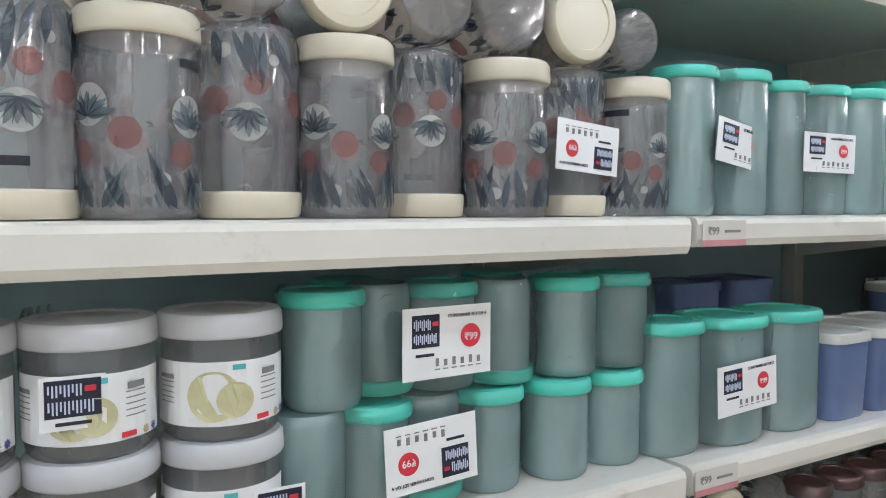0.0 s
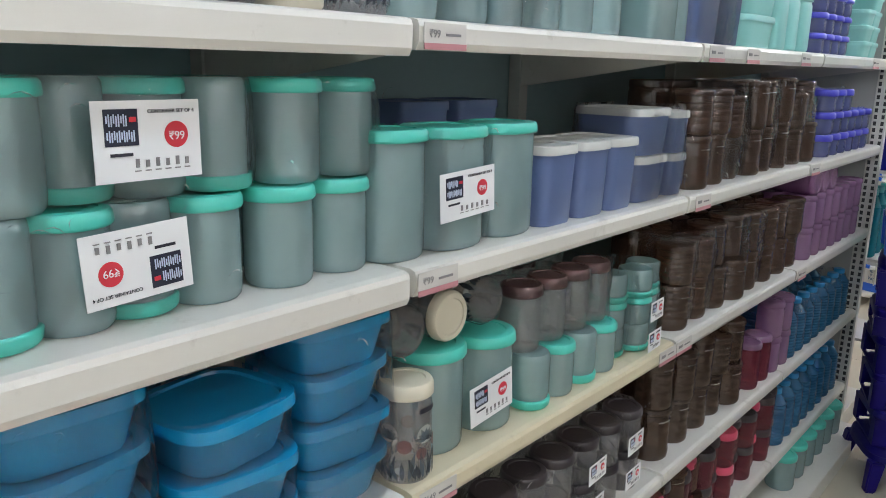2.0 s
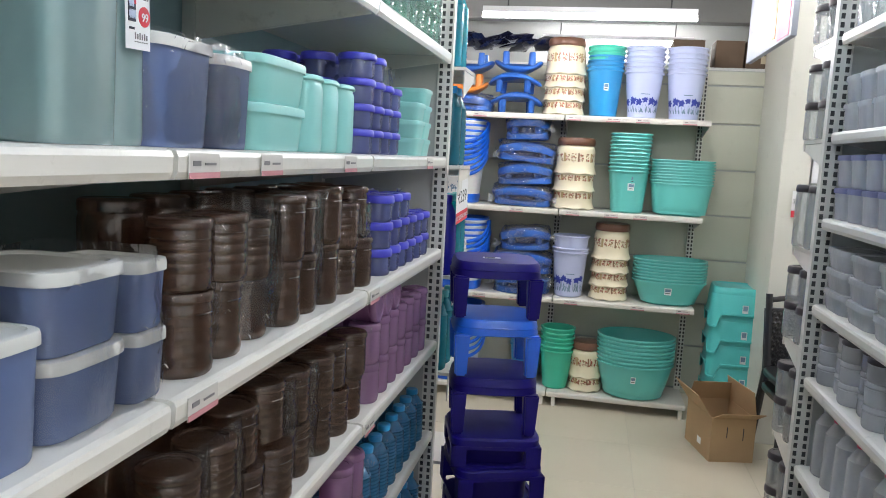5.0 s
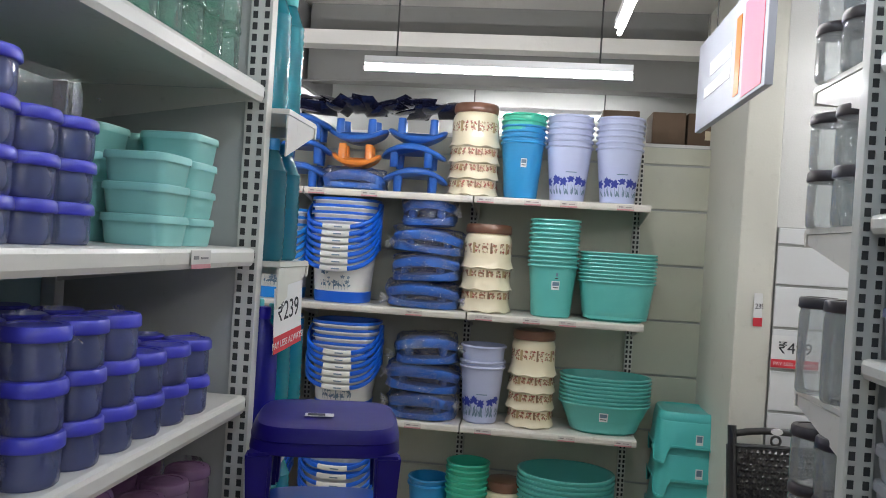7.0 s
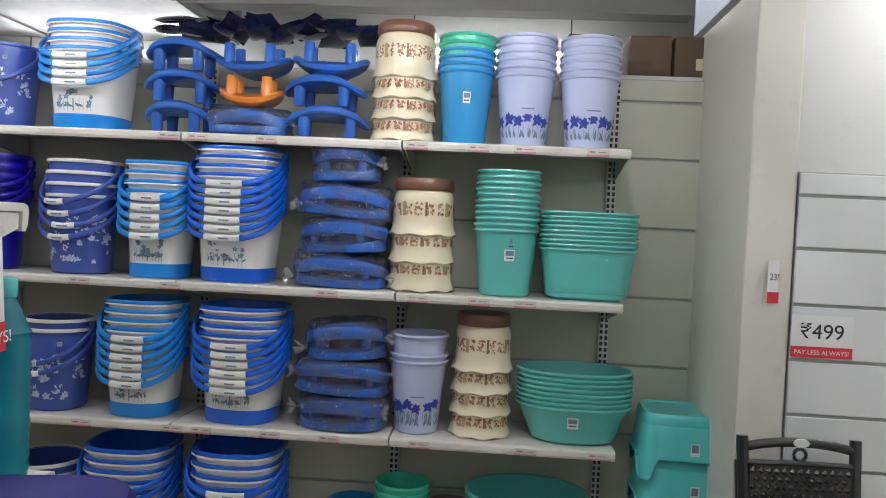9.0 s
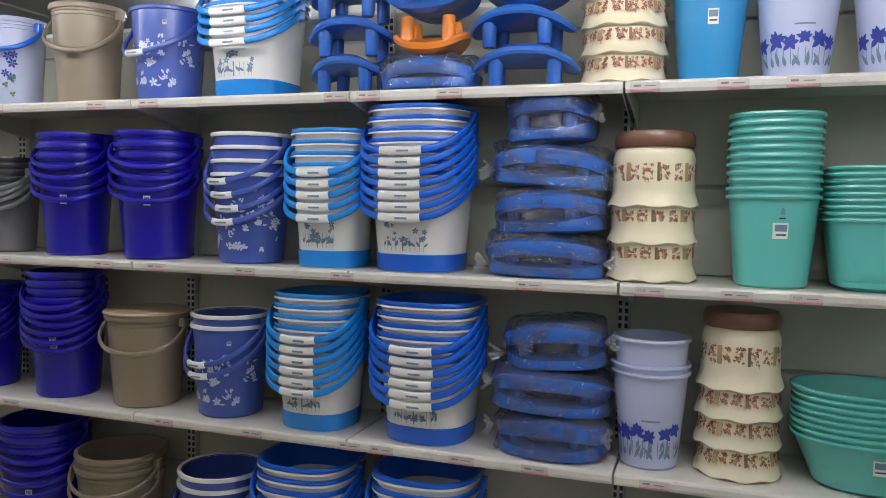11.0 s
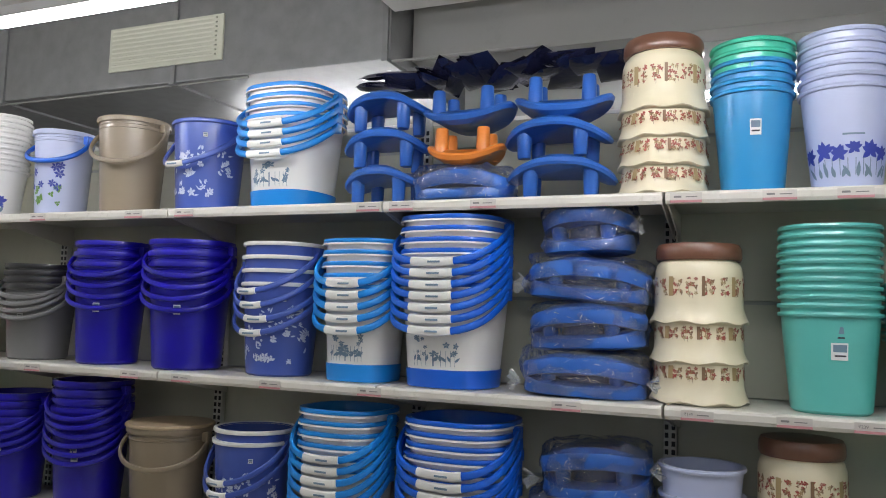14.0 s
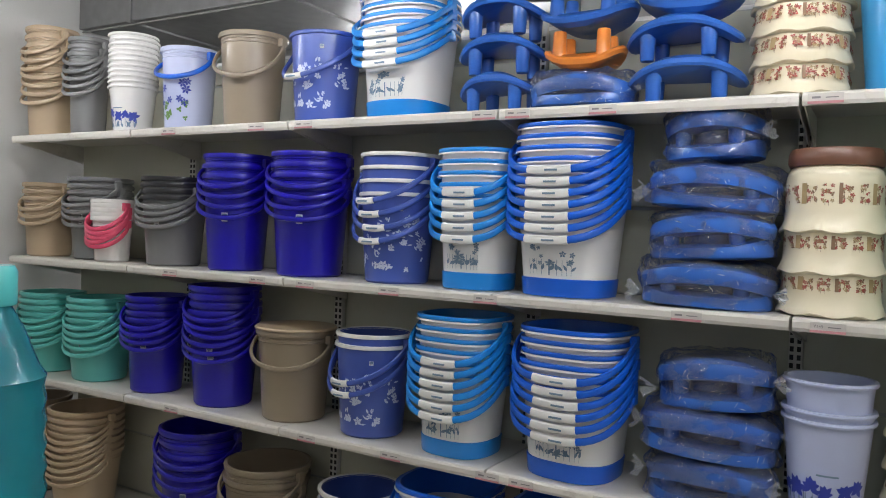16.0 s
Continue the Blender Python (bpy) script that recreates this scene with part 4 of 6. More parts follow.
P_SLATE = plastic("slate blue plastic", (0.105, 0.15, 0.30), 0.42)
P_SLATE_L = clear("pale slate box plastic", (0.5, 0.58, 0.75), (0.14, 0.19, 0.36), 0.72, 0.2, 0.8)
P_MINT = plastic("pale mint plastic", (0.27, 0.60, 0.56), 0.42)
P_TUB = plastic("cyan blue plastic", (0.004, 0.25, 0.48), 0.14, 0.8)
DECAL_RED = clear("coral decal", (0.88, 0.60, 0.58), (0.46, 0.20, 0.19), 0.42, 0.1, 0.6)
DECAL_DARK = clear("slate decal", (0.5, 0.56, 0.64), (0.055, 0.08, 0.115), 0.55, 0.1, 0.6)
DECAL_PALE = clear("ivory decal", (0.9, 0.9, 0.88), (0.74, 0.74, 0.70), 0.62, 0.1, 0.6)
PRINT_FAINT = solid("faded print", (0.22, 0.21, 0.21), 0.6)
TICKET = solid("faded ticket paper", (0.60, 0.57, 0.53), 0.6)
TICKET_RED = solid("faded red strip", (0.55, 0.24, 0.26), 0.6)
PRINT_FOOD = solid("olive food print", (0.50, 0.47, 0.28), 0.5, vary=0.3, scale=40)
DECAL_GREY = clear("grey flower decal", (0.7, 0.76, 0.78), (0.20, 0.25, 0.28), 0.5, 0.1, 0.6)
PRINT_TEAL = solid("teal label print", (0.08, 0.42, 0.45), 0.5)


def canister(m, r, h, body, lid, label, grp, lid_h=0.022, inverted=False, a=1.0, b=1.0, n=2.0, neck=0.94, ribs=0, seg=24, decor="", name="canister", category="container"):
    """A jar or canister: thin-walled body, bottom and a screw or press lid with a ribbed edge."""
    if inverted:
        m = m @ pose(0, 0, h, 180, 0, 0)
    root = thing(name, m, label, category, grp)
    top = h - lid_h
    prof = [(r * 0.90, 0.0), (r * 0.97, 0.004), (r, 0.012)]
    if ribs:
        for k in range(ribs):
            z = 0.02 + (top - 0.03) * (k + 0.5) / ribs
            w = (top - 0.03) / ribs * 0.28
            prof += [(r, z - w), (r * 0.968, z), (r, z + w)]
    prof += [(r, top * 0.85), (r * 0.99, top * 0.92), (r * neck, top * 0.97), (r * neck, top + 0.004)]
    part("body", loft(bmesh.new(), prof, seg, a, b, n), body, root, smooth=True)
    g = r * neck + 0.004
    lp = [(g - 0.001, top), (g, top + 0.001), (g + 0.001, top + 0.003), (g, h - 0.005), (g - 0.003, h - 0.001), (g - 0.008, h), (g * 0.72, h), (g * 0.70, h - 0.002)]
    part("lid", loft(bmesh.new(), lp, seg, a, b, n, close_top=True), lid, root, smooth=True)
    wall = lambda z: r
    if decor == "floral":
        rng = random.Random(int(m.translation.y * 997))
        pale, red, dark, grey = bmesh.new(), bmesh.new(), bmesh.new(), bmesh.new()
        near, over = (lambda z: r + 0.0007), (lambda z: r + 0.0012)
        for k in range(4):
            t = k * 1.571 + rng.uniform(-0.15, 0.15)
            zf = h * rng.uniform(0.47, 0.53)
            disc(pale, t, zf, r * 0.36, wall, count=20)
            for j in range(7):
                lean = -1.35 + 0.45 * j + rng.uniform(-0.06, 0.06)
                leaf(grey, t, zf - r * 0.20, r * rng.uniform(0.40, 0.52), r * 0.17, lean, over)
                leaf(dark, t, zf - r * 0.20, r * 0.46, r * 0.022, lean + 0.16, lambda z: r + 0.0018)
            disc(red, t + 0.62, h * 0.40, r * 0.27, near, count=18)
            disc(red, t - 0.16, h * 0.31, r * 0.23, near, count=18)
            disc(pale, t + 0.42, h * 0.15, r * 0.14, wall)
            disc(pale, t - 0.50, h * 0.19, r * 0.11, wall)
            for j in range(8):
                u = t - 0.62 + 0.17 * j + rng.uniform(-0.05, 0.05)
                leaf(dark if j % 3 else grey, u, h * 0.055, h * rng.uniform(0.16, 0.30), r * rng.uniform(0.12, 0.22), rng.uniform(-0.5, 0.5), over)
        tagged(part("flower_decal", grey, DECAL_GREY, root, "grey-green printed blossoms"), kind="stuff")
        tagged(part("ivory_decal", pale, DECAL_PALE, root, "ivory printed flower discs"), kind="stuff")
        tagged(part("coral_decal", red, DECAL_RED, root, "coral printed discs"), kind="stuff")
        tagged(part("charcoal_decal", dark, DECAL_DARK, root, "charcoal printed leaves"), kind="stuff")
        bm = bmesh.new()
        patch(bm, 0.15, h * 0.74, 0.034, 0.008, wall)
        part("name_print", bm, INK, root)
    if decor == "wrap":
        bm = bmesh.new()
        patch(bm, -0.35, top * 0.48, r * 3.72, top * 0.62, wall, cols=24)
        lab = part("paper_label", bm, PAPER, root, "white printed paper label")
        bm = bmesh.new()
        disc(bm, -0.10, top * 0.46, 0.024, wall, lift=0.0026, count=20)
        disc(bm, 0.24, top * 0.42, 0.017, wall, lift=0.0030, count=20)
        part("food_print", bm, PRINT_FOOD, lab)
        bm = bmesh.new()
        for k in range(6):
            patch(bm, -0.95, top * (0.64 - 0.05 * k), 0.020, 0.0010 if k else 0.004, wall, lift=0.0026, cols=2)
        tagged(part("print_line", bm, PRINT_FAINT, lab), kind="stuff")
        bm = bmesh.new()
        for k in range(6):
            patch(bm, 0.86, top * (0.66 - 0.055 * k), 0.021 if k else 0.018, 0.0011 if k else 0.006, wall, lift=0.0026, cols=2)
        tagged(part("text_print", bm, PRINT_FAINT, lab), kind="stuff")
        bm = bmesh.new()
        patch(bm, 0.30, top * 0.735, 0.012, 0.005, wall, lift=0.0026)
        part("teal_print", bm, PRINT_TEAL, lab)
        bm = bmesh.new()
        petals(bm, 1.05, top * 0.22, 0.005, lambda z: r + 0.0012, 2, 8)
        part("dot_print", bm, PRINT_GOLD, lab)
        bm = bmesh.new()
        patch(bm, 0.72, top * 0.22, 0.014, 0.005, wall, lift=0.0026)
        part("dot_print", bm, INK_RED, lab)
        bm = bmesh.new()
        petals(bm, 1.25, top * 0.22, 0.005, lambda z: r + 0.0012, 2, 8)
        part("dot_print", bm, PRINT_BLUE, lab)
    return root


REST = {}


def stock(x, y, z, r, h, body, lid, lid_h=0.02):
    """Far rows of jars, joined into one mesh."""
    for mat in (body, lid):
        if mat not in REST:
            REST[mat] = bmesh.new()
    top = h - lid_h
    loft(REST[body], [(r * 0.92, 0), (r, 0.008), (r, top * 0.9), (r * 0.95, top)], 16, at=(x, y, z))
    loft(REST[lid], [(r * 0.96, top), (r * 0.99, top + 0.002), (r * 0.99, h - 0.003), (r * 0.9, h)], 16, at=(x, y, z), close_top=True)


def food_box(m, w, d, h, body, lid, label, grp, lid_h=0.014, n=5.0, open_lid=False, category="container"):
    """Rounded rectangular box (w along y, d along x) with a flanged lid."""
    root = thing("storage_box", m, label, category, grp)
    top = h - lid_h
    foot = 0.40 if body is P_TUB else 0.44
    prof = [(foot, 0.0), (foot + 0.015, 0.005), (0.49, top), (0.482, top), (foot + 0.005, 0.006), (0.01, 0.005)]
    part("body", loft(bmesh.new(), prof, 32, d, w, n), body, root, smooth=True)
    if lid:
        wide = 0.535 if body is P_TUB else 0.515
        lp = [(0.492, top), (wide, top - 0.002), (wide, h - 0.006), (wide - 0.008, h - 0.001), (0.495, h), (0.44, h), (0.43, h - 0.004)]
        part("lid", loft(bmesh.new(), lp, 32, d, w, n, close_top=True), lid, root, smooth=True)
    return root


def lettering(text, size, mat, m, parent, name="lettering"):
    cu = bpy.data.curves.new(name, "FONT")
    cu.body, cu.size, cu.align_x, cu.align_y, cu.extrude = text, size, "CENTER", "CENTER", 0.0003
    tmp = bpy.data.objects.new(name, cu)
    me = bpy.data.meshes.new_from_object(tmp)
    bpy.data.objects.remove(tmp)
    me.materials.clear()
    me.materials.append(mat)
    ob = new(name, me)
    ob.matrix_basis = m
    ob.parent = parent
    return ob


def card(m, w, h, words, price, label, flip=False):
    """A printed pack card in its local xz plane, facing -y."""
    if flip:
        m = m @ pose(0, 0, 0, 0, 180, 0)
    root = thing("price_card", m, label, "card", "pack cards")
    part("sheet", solid_box(-w / 2, w / 2, -0.0008, 0.0, -h / 2, h / 2), PAPER, root)
    def bar(x0, x1, z0, z1, mat, name, lift=0.0012, parent=root):
        return part(name, solid_box(x0, x1, -lift - 0.0004, -lift + 0.0004, z0, z1), mat, parent)
    logo = bar(-w * 0.40, -w * 0.10, -h * 0.05, h * 0.40, INK_NAVY, "logo_block")
    for k in range(9):
        x = -w * 0.385 + k * w * 0.0215
        bar(x, x + w * 0.010, h * (0.19 if k % 3 else 0.23), h * (0.34 if k % 2 else 0.32), PRINT_PALE, "logo_bar", 0.0022, logo)
    for k in range(12):
        x = -w * 0.385 + k * w * 0.0215
        bar(x, x + w * 0.010, h * (0.0 if k % 3 else 0.03), h * (0.14 if k % 2 else 0.12), PRINT_PALE, "logo_bar", 0.0022, logo)
    bar(-w * 0.18, -w * 0.12, h * 0.24, h * 0.30, INK_RED, "logo_bar", 0.0022, logo)
    disc = bmesh.new()
    loft(disc, [(h * 0.17, 0), (h * 0.17, 0.0006)], 24, close_top=True)
    bmesh.ops.transform(disc, matrix=pose(w * 0.26, -0.0008, h * 0.06, 90, 0, 0), verts=disc.verts)
    d = part("price_disc", disc, INK_RED, root)
    lettering(price, h * (0.20 if len(price) < 3 else 0.15), PAPER, pose(w * 0.26, -0.0020, h * 0.04, 90, 0, 0), d)
    lettering(words, min(h * 0.105, w * 0.82 / len(words)), INK, pose(w * 0.22, -0.0014, h * 0.36, 90, 0, 0), root)
    for k in range(6):
        x = -w * 0.14 + k * w * 0.095
        bar(x, x + w * 0.034, -h * 0.33, -h * (0.24 if k % 2 else 0.22), PRINT_FAINT, "icon_print")
        bar(x - w * 0.01, x + w * 0.045, -h * 0.38, -h * 0.365, PRINT_FAINT, "icon_print")
    bar(-w * 0.36, -w * 0.16, -h * 0.18, -h * 0.14, INK, "script_print")
    return root


def on_a(x, y, z, rz=0.0):
    return pose(x, y, z, 0, 0, rz)


def facing_a(x, y, z, tilt=0.0, turn=0.0):
    """Pose of a card on the aisle side of the container gondola."""
    return pose(x, y, z, 0, 0, 90 + turn) @ pose(0, 0, 0, 0, tilt, 0)


FL = "clear canister printed with ivory and coral flowers"
for k, (y, r) in enumerate(((0.235, 0.050), (0.335, 0.052), (0.438, 0.050), (0.537, 0.049), (0.634, 0.047), (0.742, 0.050), (0.848, 0.046), (0.948, 0.045))):
    inv = k % 2 == 0
    canister(on_a(-0.062 if not inv else -0.075, y, SA1, 40 * k), r, 0.187 - 0.003 * k * 0.5, C_SMOKE, L_CREAM, FL + (", upside down" if inv else ", cream lid"), "floral canisters", 0.026, inv, decor="floral", neck=0.97)
for k, y in enumerate((0.30, 0.52, 0.74)):
    canister(on_a(-0.19, y, SA1, 30 * k), 0.049, 0.185, C_SMOKE, L_CREAM, FL + ", back row", "floral canisters", 0.026, k % 2 == 0, decor="floral", neck=0.97)
for k, (y, z, cream) in enumerate(((0.33, 1.838, 0), (0.428, 1.838, 0), (0.526, 1.836, 1), (0.626, 1.834, 0), (0.726, 1.834, 0), (0.831, 1.834, 1), (0.915, 1.822, 0))):
    mm = pose(-0.19 if cream else -0.02, y, z, 0, 90 if cream else -90, 0)
    canister(mm, 0.047 if k < 6 else 0.037, 0.17, C_SMOKE, L_CREAM, FL + ", lying down", "floral canisters", 0.022, decor="floral", neck=0.98)

TG = "tall milky canister with mint green lid"
for y, r, h in ((1.058, 0.044, 0.205), (1.165, 0.048, 0.208), (1.275, 0.036, 0.203), (1.37, 0.043, 0.203), (1.47, 0.047, 0.205), (1.57, 0.047, 0.21)):
    canister(on_a(-0.075, y, SA1), r, h, C_MILK, L_MINT, TG, "mint canisters", 0.018, neck=0.98)
for y in (1.10, 1.25, 1.42, 1.6):
    stock(-0.2, y, SA1, 0.047, 0.2, C_MILK, L_MINT)
food_box(on_a(-0.15, 1.665, SA1), 0.10, 0.10, 0.24, C_MILK, L_MINT, "tall milky box with green lid", "milky boxes")
food_box(on_a(-0.085, 1.775, SA1), 0.125, 0.13, 0.27, C_MILK, L_MINT, "large milky box with green lid", "milky boxes")
canister(on_a(-0.065, 1.87, SA1), 0.034, 0.22, C_MILK, L_MINT, TG, "mint canisters", 0.018)
card(facing_a(-0.026, 0.84, SA1 + 0.083, 4, 6), 0.108, 0.060, "CONTAINER SET OF 4", "\u20b999", "white pack card upside down on floral canisters", flip=True)
card(facing_a(-0.028, 1.125, SA1 + 0.098, 7, 8), 0.128, 0.060, "CONTAINER SET OF 2", "\u20b999", "white pack card on tall green-lidded canisters")
card(facing_a(-0.028, 1.33, SA1 + 0.095, 1, -5), 0.115, 0.060, "CONTAINER SET OF 2", "\u20b999", "white pack card on tall green-lidded canisters")
card(facing_a(-0.026, 1.86, SA1 + 0.15, -2), 0.05, 0.07, "SET OF 3", "99", "small white pack card on a milky canister")

# slate, mint and violet stock beyond
food_box(on_a(-0.095, 1.985, SA1), 0.160, 0.14, 0.146, P_SLATE, L_GREYW, "slate blue storage bin with pale rim", "slate bins")
food_box(on_a(-0.085, 2.133, SA1), 0.115, 0.12, 0.140, P_SLATE_L, L_GREYW, "pale slate storage box in film", "slate bins")
for k in range(2):
    food_box(on_a(-0.095, 2.325, SA1 + 0.081 * k), 0.225, 0.14, 0.080, P_MINT, P_MINT, "pale mint food box, stacked pair", "mint boxes")
for y in (2.487, 2.584, 2.695):
    canister(on_a(-0.07, y, SA1), 0.045, 0.152, P_MINT, P_MINT, "slim pale mint canister", "mint canisters", 0.012, n=3.0)
VJ = "small blue see-through jar with violet lid"
for row, x in enumerate((-0.06, -0.16, -0.26)):
    for k in range(4):
        for z in range(4 if k < 2 else 3):
            if row:
                stock(x, 2.835 + 0.088 * k, SA1 + 0.060 * z, 0.043, 0.060, C_INK, L_VIOLET)
                continue
            canister(on_a(x, 2.835 + 0.088 * k, SA1 + 0.060 * z), 0.043, 0.060, C_INK, L_VIOLET, VJ, "violet jars", 0.018, seg=18, neck=1.0, name="jar", category="jar")
for c, (x, y) in enumerate(((-0.075, 3.38), (-0.085, 3.52), (-0.22, 3.42), (-0.22, 3.57))):
    for k in range(3 if c == 0 else 4):
        food_box(on_a(x, y, SA1 + 0.054 * k), 0.125, 0.12, 0.0535, P_MINT, P_MINT, "pale mint lunch box in a stack", "mint boxes", 0.012)
for k in range(9):
    for z in range(2):
        canister(on_a(-0.06, 2.9 + 0.09 * k, SA0 + 0.1 * z), 0.041, 0.1, C_GREENISH, C_GREENISH, "clear greenish jar in film on the top shelf", "clear jars", 0.02, seg=16, name="jar", category="jar")

# second shelf
WJ = "clear jar with white lid and printed paper label"
for y, r in ((0.175, 0.056), (0.292, 0.056), (0.412, 0.057)):
    for k in range(2):
        canister(on_a(-0.085, y, SA2 + 0.122 * k, -25 + 9 * k), r, 0.122, C_SMOKE, L_WHITE, WJ, "white-lid jars", 0.024, decor="wrap", neck=0.99, seg=32, name="jar", category="jar")
for y, z in ((0.272, 0.178), (0.452, 0.048)):
    c = thing("logo_card", facing_a(-0.028, y, SA2 + z, 0), "small white square card with navy logo block", "card", "pack cards")
    part("sheet", solid_box(-0.026, 0.026, -0.0008, 0, -0.023, 0.023), PAPER, c)
    lg = part("logo_block", solid_box(-0.022, 0.022, -0.0016, -0.0009, -0.012, 0.020), INK_NAVY, c)
    for k in range(9):
        part("logo_bar", solid_box(-0.0195 + 0.0031 * k, -0.0181 + 0.0031 * k, -0.0024, -0.0017, 0.006 if k % 3 else 0.009, 0.016), PRINT_PALE, lg)
    for k in range(12):
        part("logo_bar", solid_box(-0.0195 + 0.0031 * k, -0.0181 + 0.0031 * k, -0.0024, -0.0017, -0.009 if k % 3 else -0.006, 0.002), PRINT_PALE, lg)
    part("logo_bar", solid_box(0.009, 0.018, -0.0024, -0.0017, 0.009, 0.014), INK_RED, lg)
    part("script_print", solid_box(-0.014, 0.014, -0.0016, -0.0009, -0.019, -0.016), INK, c)
MG = "milky round canister with mint green lid"
for y, x, inv in ((0.527, -0.102, 0), (0.607, -0.130, 1), (0.687, -0.120, 0), (0.765, -0.105, 1), (0.866, -0.10, 0), (0.966, -0.108, 0)):
    canister(on_a(x, y, SA2 + 0.127), 0.044 if not inv else 0.040, 0.128, C_MILK, L_MINT, MG + (", upside down" if inv else ", upper tier"), "mint canisters", 0.018, bool(inv), neck=0.99)
for y, x, inv in ((0.505, -0.098, 1), (0.585, -0.100, 0), (0.659, -0.11, 1), (0.741, -0.098, 0), (0.844, -0.09, 0), (0.942, -0.095, 0)):
    canister(on_a(x, y, SA2), 0.044, 0.126, C_MILK, L_MINT, MG + (", upside down" if inv else ", lower tier"), "mint canisters", 0.018, bool(inv), neck=0.99)
for y in (0.60, 0.83):
    for z in (0, 0.127):
        stock(-0.215, y, SA2 + z, 0.045, 0.127, C_MILK, L_MINT)
card(facing_a(-0.047, 0.655, SA2 + 0.193, 0, 2), 0.118, 0.080, "CONTAINER SET OF 4", "\u20b999", "white pack card on four milky canisters")
card(facing_a(-0.042, 0.632, SA2 + 0.070, -3, 1), 0.118, 0.076, "CONTAINER SET OF 4", "\u20b999", "white pack card upside down on milky canisters", flip=True)
for y, r in ((1.035, 0.047), (1.155, 0.057), (1.292, 0.056)):
    canister(on_a(-0.085, y, SA2), r, 0.186, C_MILK, L_MINT, TG + " on the second shelf", "mint canisters", 0.018, a=1.0, b=1.1, n=2.6, neck=1.0)
card(facing_a(-0.024, 1.144, SA2 + 0.088, -3), 0.128, 0.072, "CONTAINER SET OF 2", "\u20b999", "white pack card on tall milky canisters")
for y in (1.415, 1.535, 1.648):
    food_box(on_a(-0.10, y, SA2), 0.112, 0.15, 0.142, P_SLATE, L_GREYW, "slate blue storage bin with pale lid", "slate bins")
for k in range(2):
    food_box(on_a(-0.115, 1.785, SA2 + 0.098 * k), 0.150, 0.17, 0.097, P_SLATE, L_GREYW, "slate food box, stacked pair in film", "slate bins")
    food_box(on_a(-0.095, 1.908, SA2 + 0.094 * k), 0.080, 0.13, 0.093, P_SLATE, L_GREYW, "small slate food box, stacked pair in film", "slate bins")
for y in (1.3, 1.45):
    food_box(on_a(-0.30, y, SA2), 0.13, 0.12, 0.21, P_SLATE, P_SLATE, "slate box at the back of the shelf", "slate bins")

BC = "dark brown ribbed canister"
rng = random.Random(5)


def brown_rows(z, h, y0, y1, step, tiers, rows=2, r=0.050):
    for row in range(rows):
        y = y0 + 0.03 * row
        while y < y1:
            base = z
            for t in range(tiers):
                tall = h * (1.0 if row else rng.choice((0.86, 1.0, 1.0, 1.08)))
                if row:
                    stock(-0.195, y, base, r, tall, C_BROWN, C_BROWN)
                else:
                    canister(on_a(-0.075 + rng.uniform(-0.012, 0.012), y + rng.uniform(-0.006, 0.006), base, rng.uniform(0, 90)), r * rng.uniform(0.93, 1.06), tall, C_BROWN, C_BROWN,
                             BC + (", upper tier" if t else ", lower tier"), "brown canisters", 0.016, ribs=4, seg=24, neck=0.95)
                base += tall
            y += step * rng.uniform(0.92, 1.08)


brown_rows(SA2, 0.125, 2.03, 2.97, 0.125, 2)
brown_rows(SA3, 0.113, 2.0, 2.95, 0.118, 2)
brown_rows(SA4, 0.128, 1.98, 2.55, 0.12, 2)
brown_rows(SA5, 0.12, 1.98, 2.3, 0.12, 2, 1)
for row, x in enumerate((-0.06, -0.155, -0.25)):
    for k in range(6):
        for z in range((3 if k < 3 else 2)):
            if row:
                stock(x, 3.06 + 0.098 * k, SA2 + 0.074 * z, 0.044, 0.074, C_INK, L_VIOLET)
                continue
            canister(on_a(x, 3.06 + 0.098 * k + 0.01 * row, SA2 + 0.074 * z), 0.044, 0.074, C_INK, L_VIOLET, VJ + ", stacked in film", "violet jars", 0.022, seg=18, neck=1.0, name="jar", category="jar")
for row, x in enumerate((-0.06, -0.165)):
    for k in range(7):
        for z in range(2):
            if row:
                stock(x, 2.99 + 0.10 * k, SA3 + 0.11 * z, 0.044, 0.11, C_PURPLE, C_PURPLE)
                continue
            canister(on_a(x, 2.99 + 0.10 * k, SA3 + 0.11 * z), 0.044, 0.11, C_PURPLE, C_PURPLE, "purple see-through plastic canister in film", "purple canisters", 0.02, seg=18)
for k in range(3):
    canister(pose(0.0 - 0.16, 3.0 + 0.095 * k, SA3 + 0.22 + 0.042, 0, 90, 0), 0.042, 0.14, C_PURPLE, C_PURPLE, "purple canister lying on the row", "purple canisters", 0.02, seg=18)


def bottle(m, r, h, mat, cap, label, grp, dimples=True, seg=28):
    """Water bottle with a dimpled wall, shoulder, neck and screw cap."""
    root = thing("water_bottle", m, label, "bottle", grp)
    prof = [(r * 0.85, 0.0), (r, 0.006)]
    rows = 26
    for k in range(rows):
        f = k / (rows - 1)
        prof.append((r * (1 - 0.10 * max(0, f - 0.55) ** 1.0) * (1.0 + (0.055 if k % 2 and dimples else 0)), 0.01 + h * 0.70 * f))
    prof += [(r * 0.88, h * 0.76), (r * 0.62, h * 0.85), (r * 0.42, h * 0.90), (r * 0.42, h * 0.92)]
    part("body", loft(bmesh.new(), prof, seg, close_top=True), mat, root, smooth=True)
    part("cap", loft(bmesh.new(), [(r * 0.48, h * 0.905), (r * 0.5, h * 0.91), (r * 0.5, h * 0.985), (r * 0.44, h)], 20, close_bottom=True, close_top=True), cap, root, smooth=True)
    return root


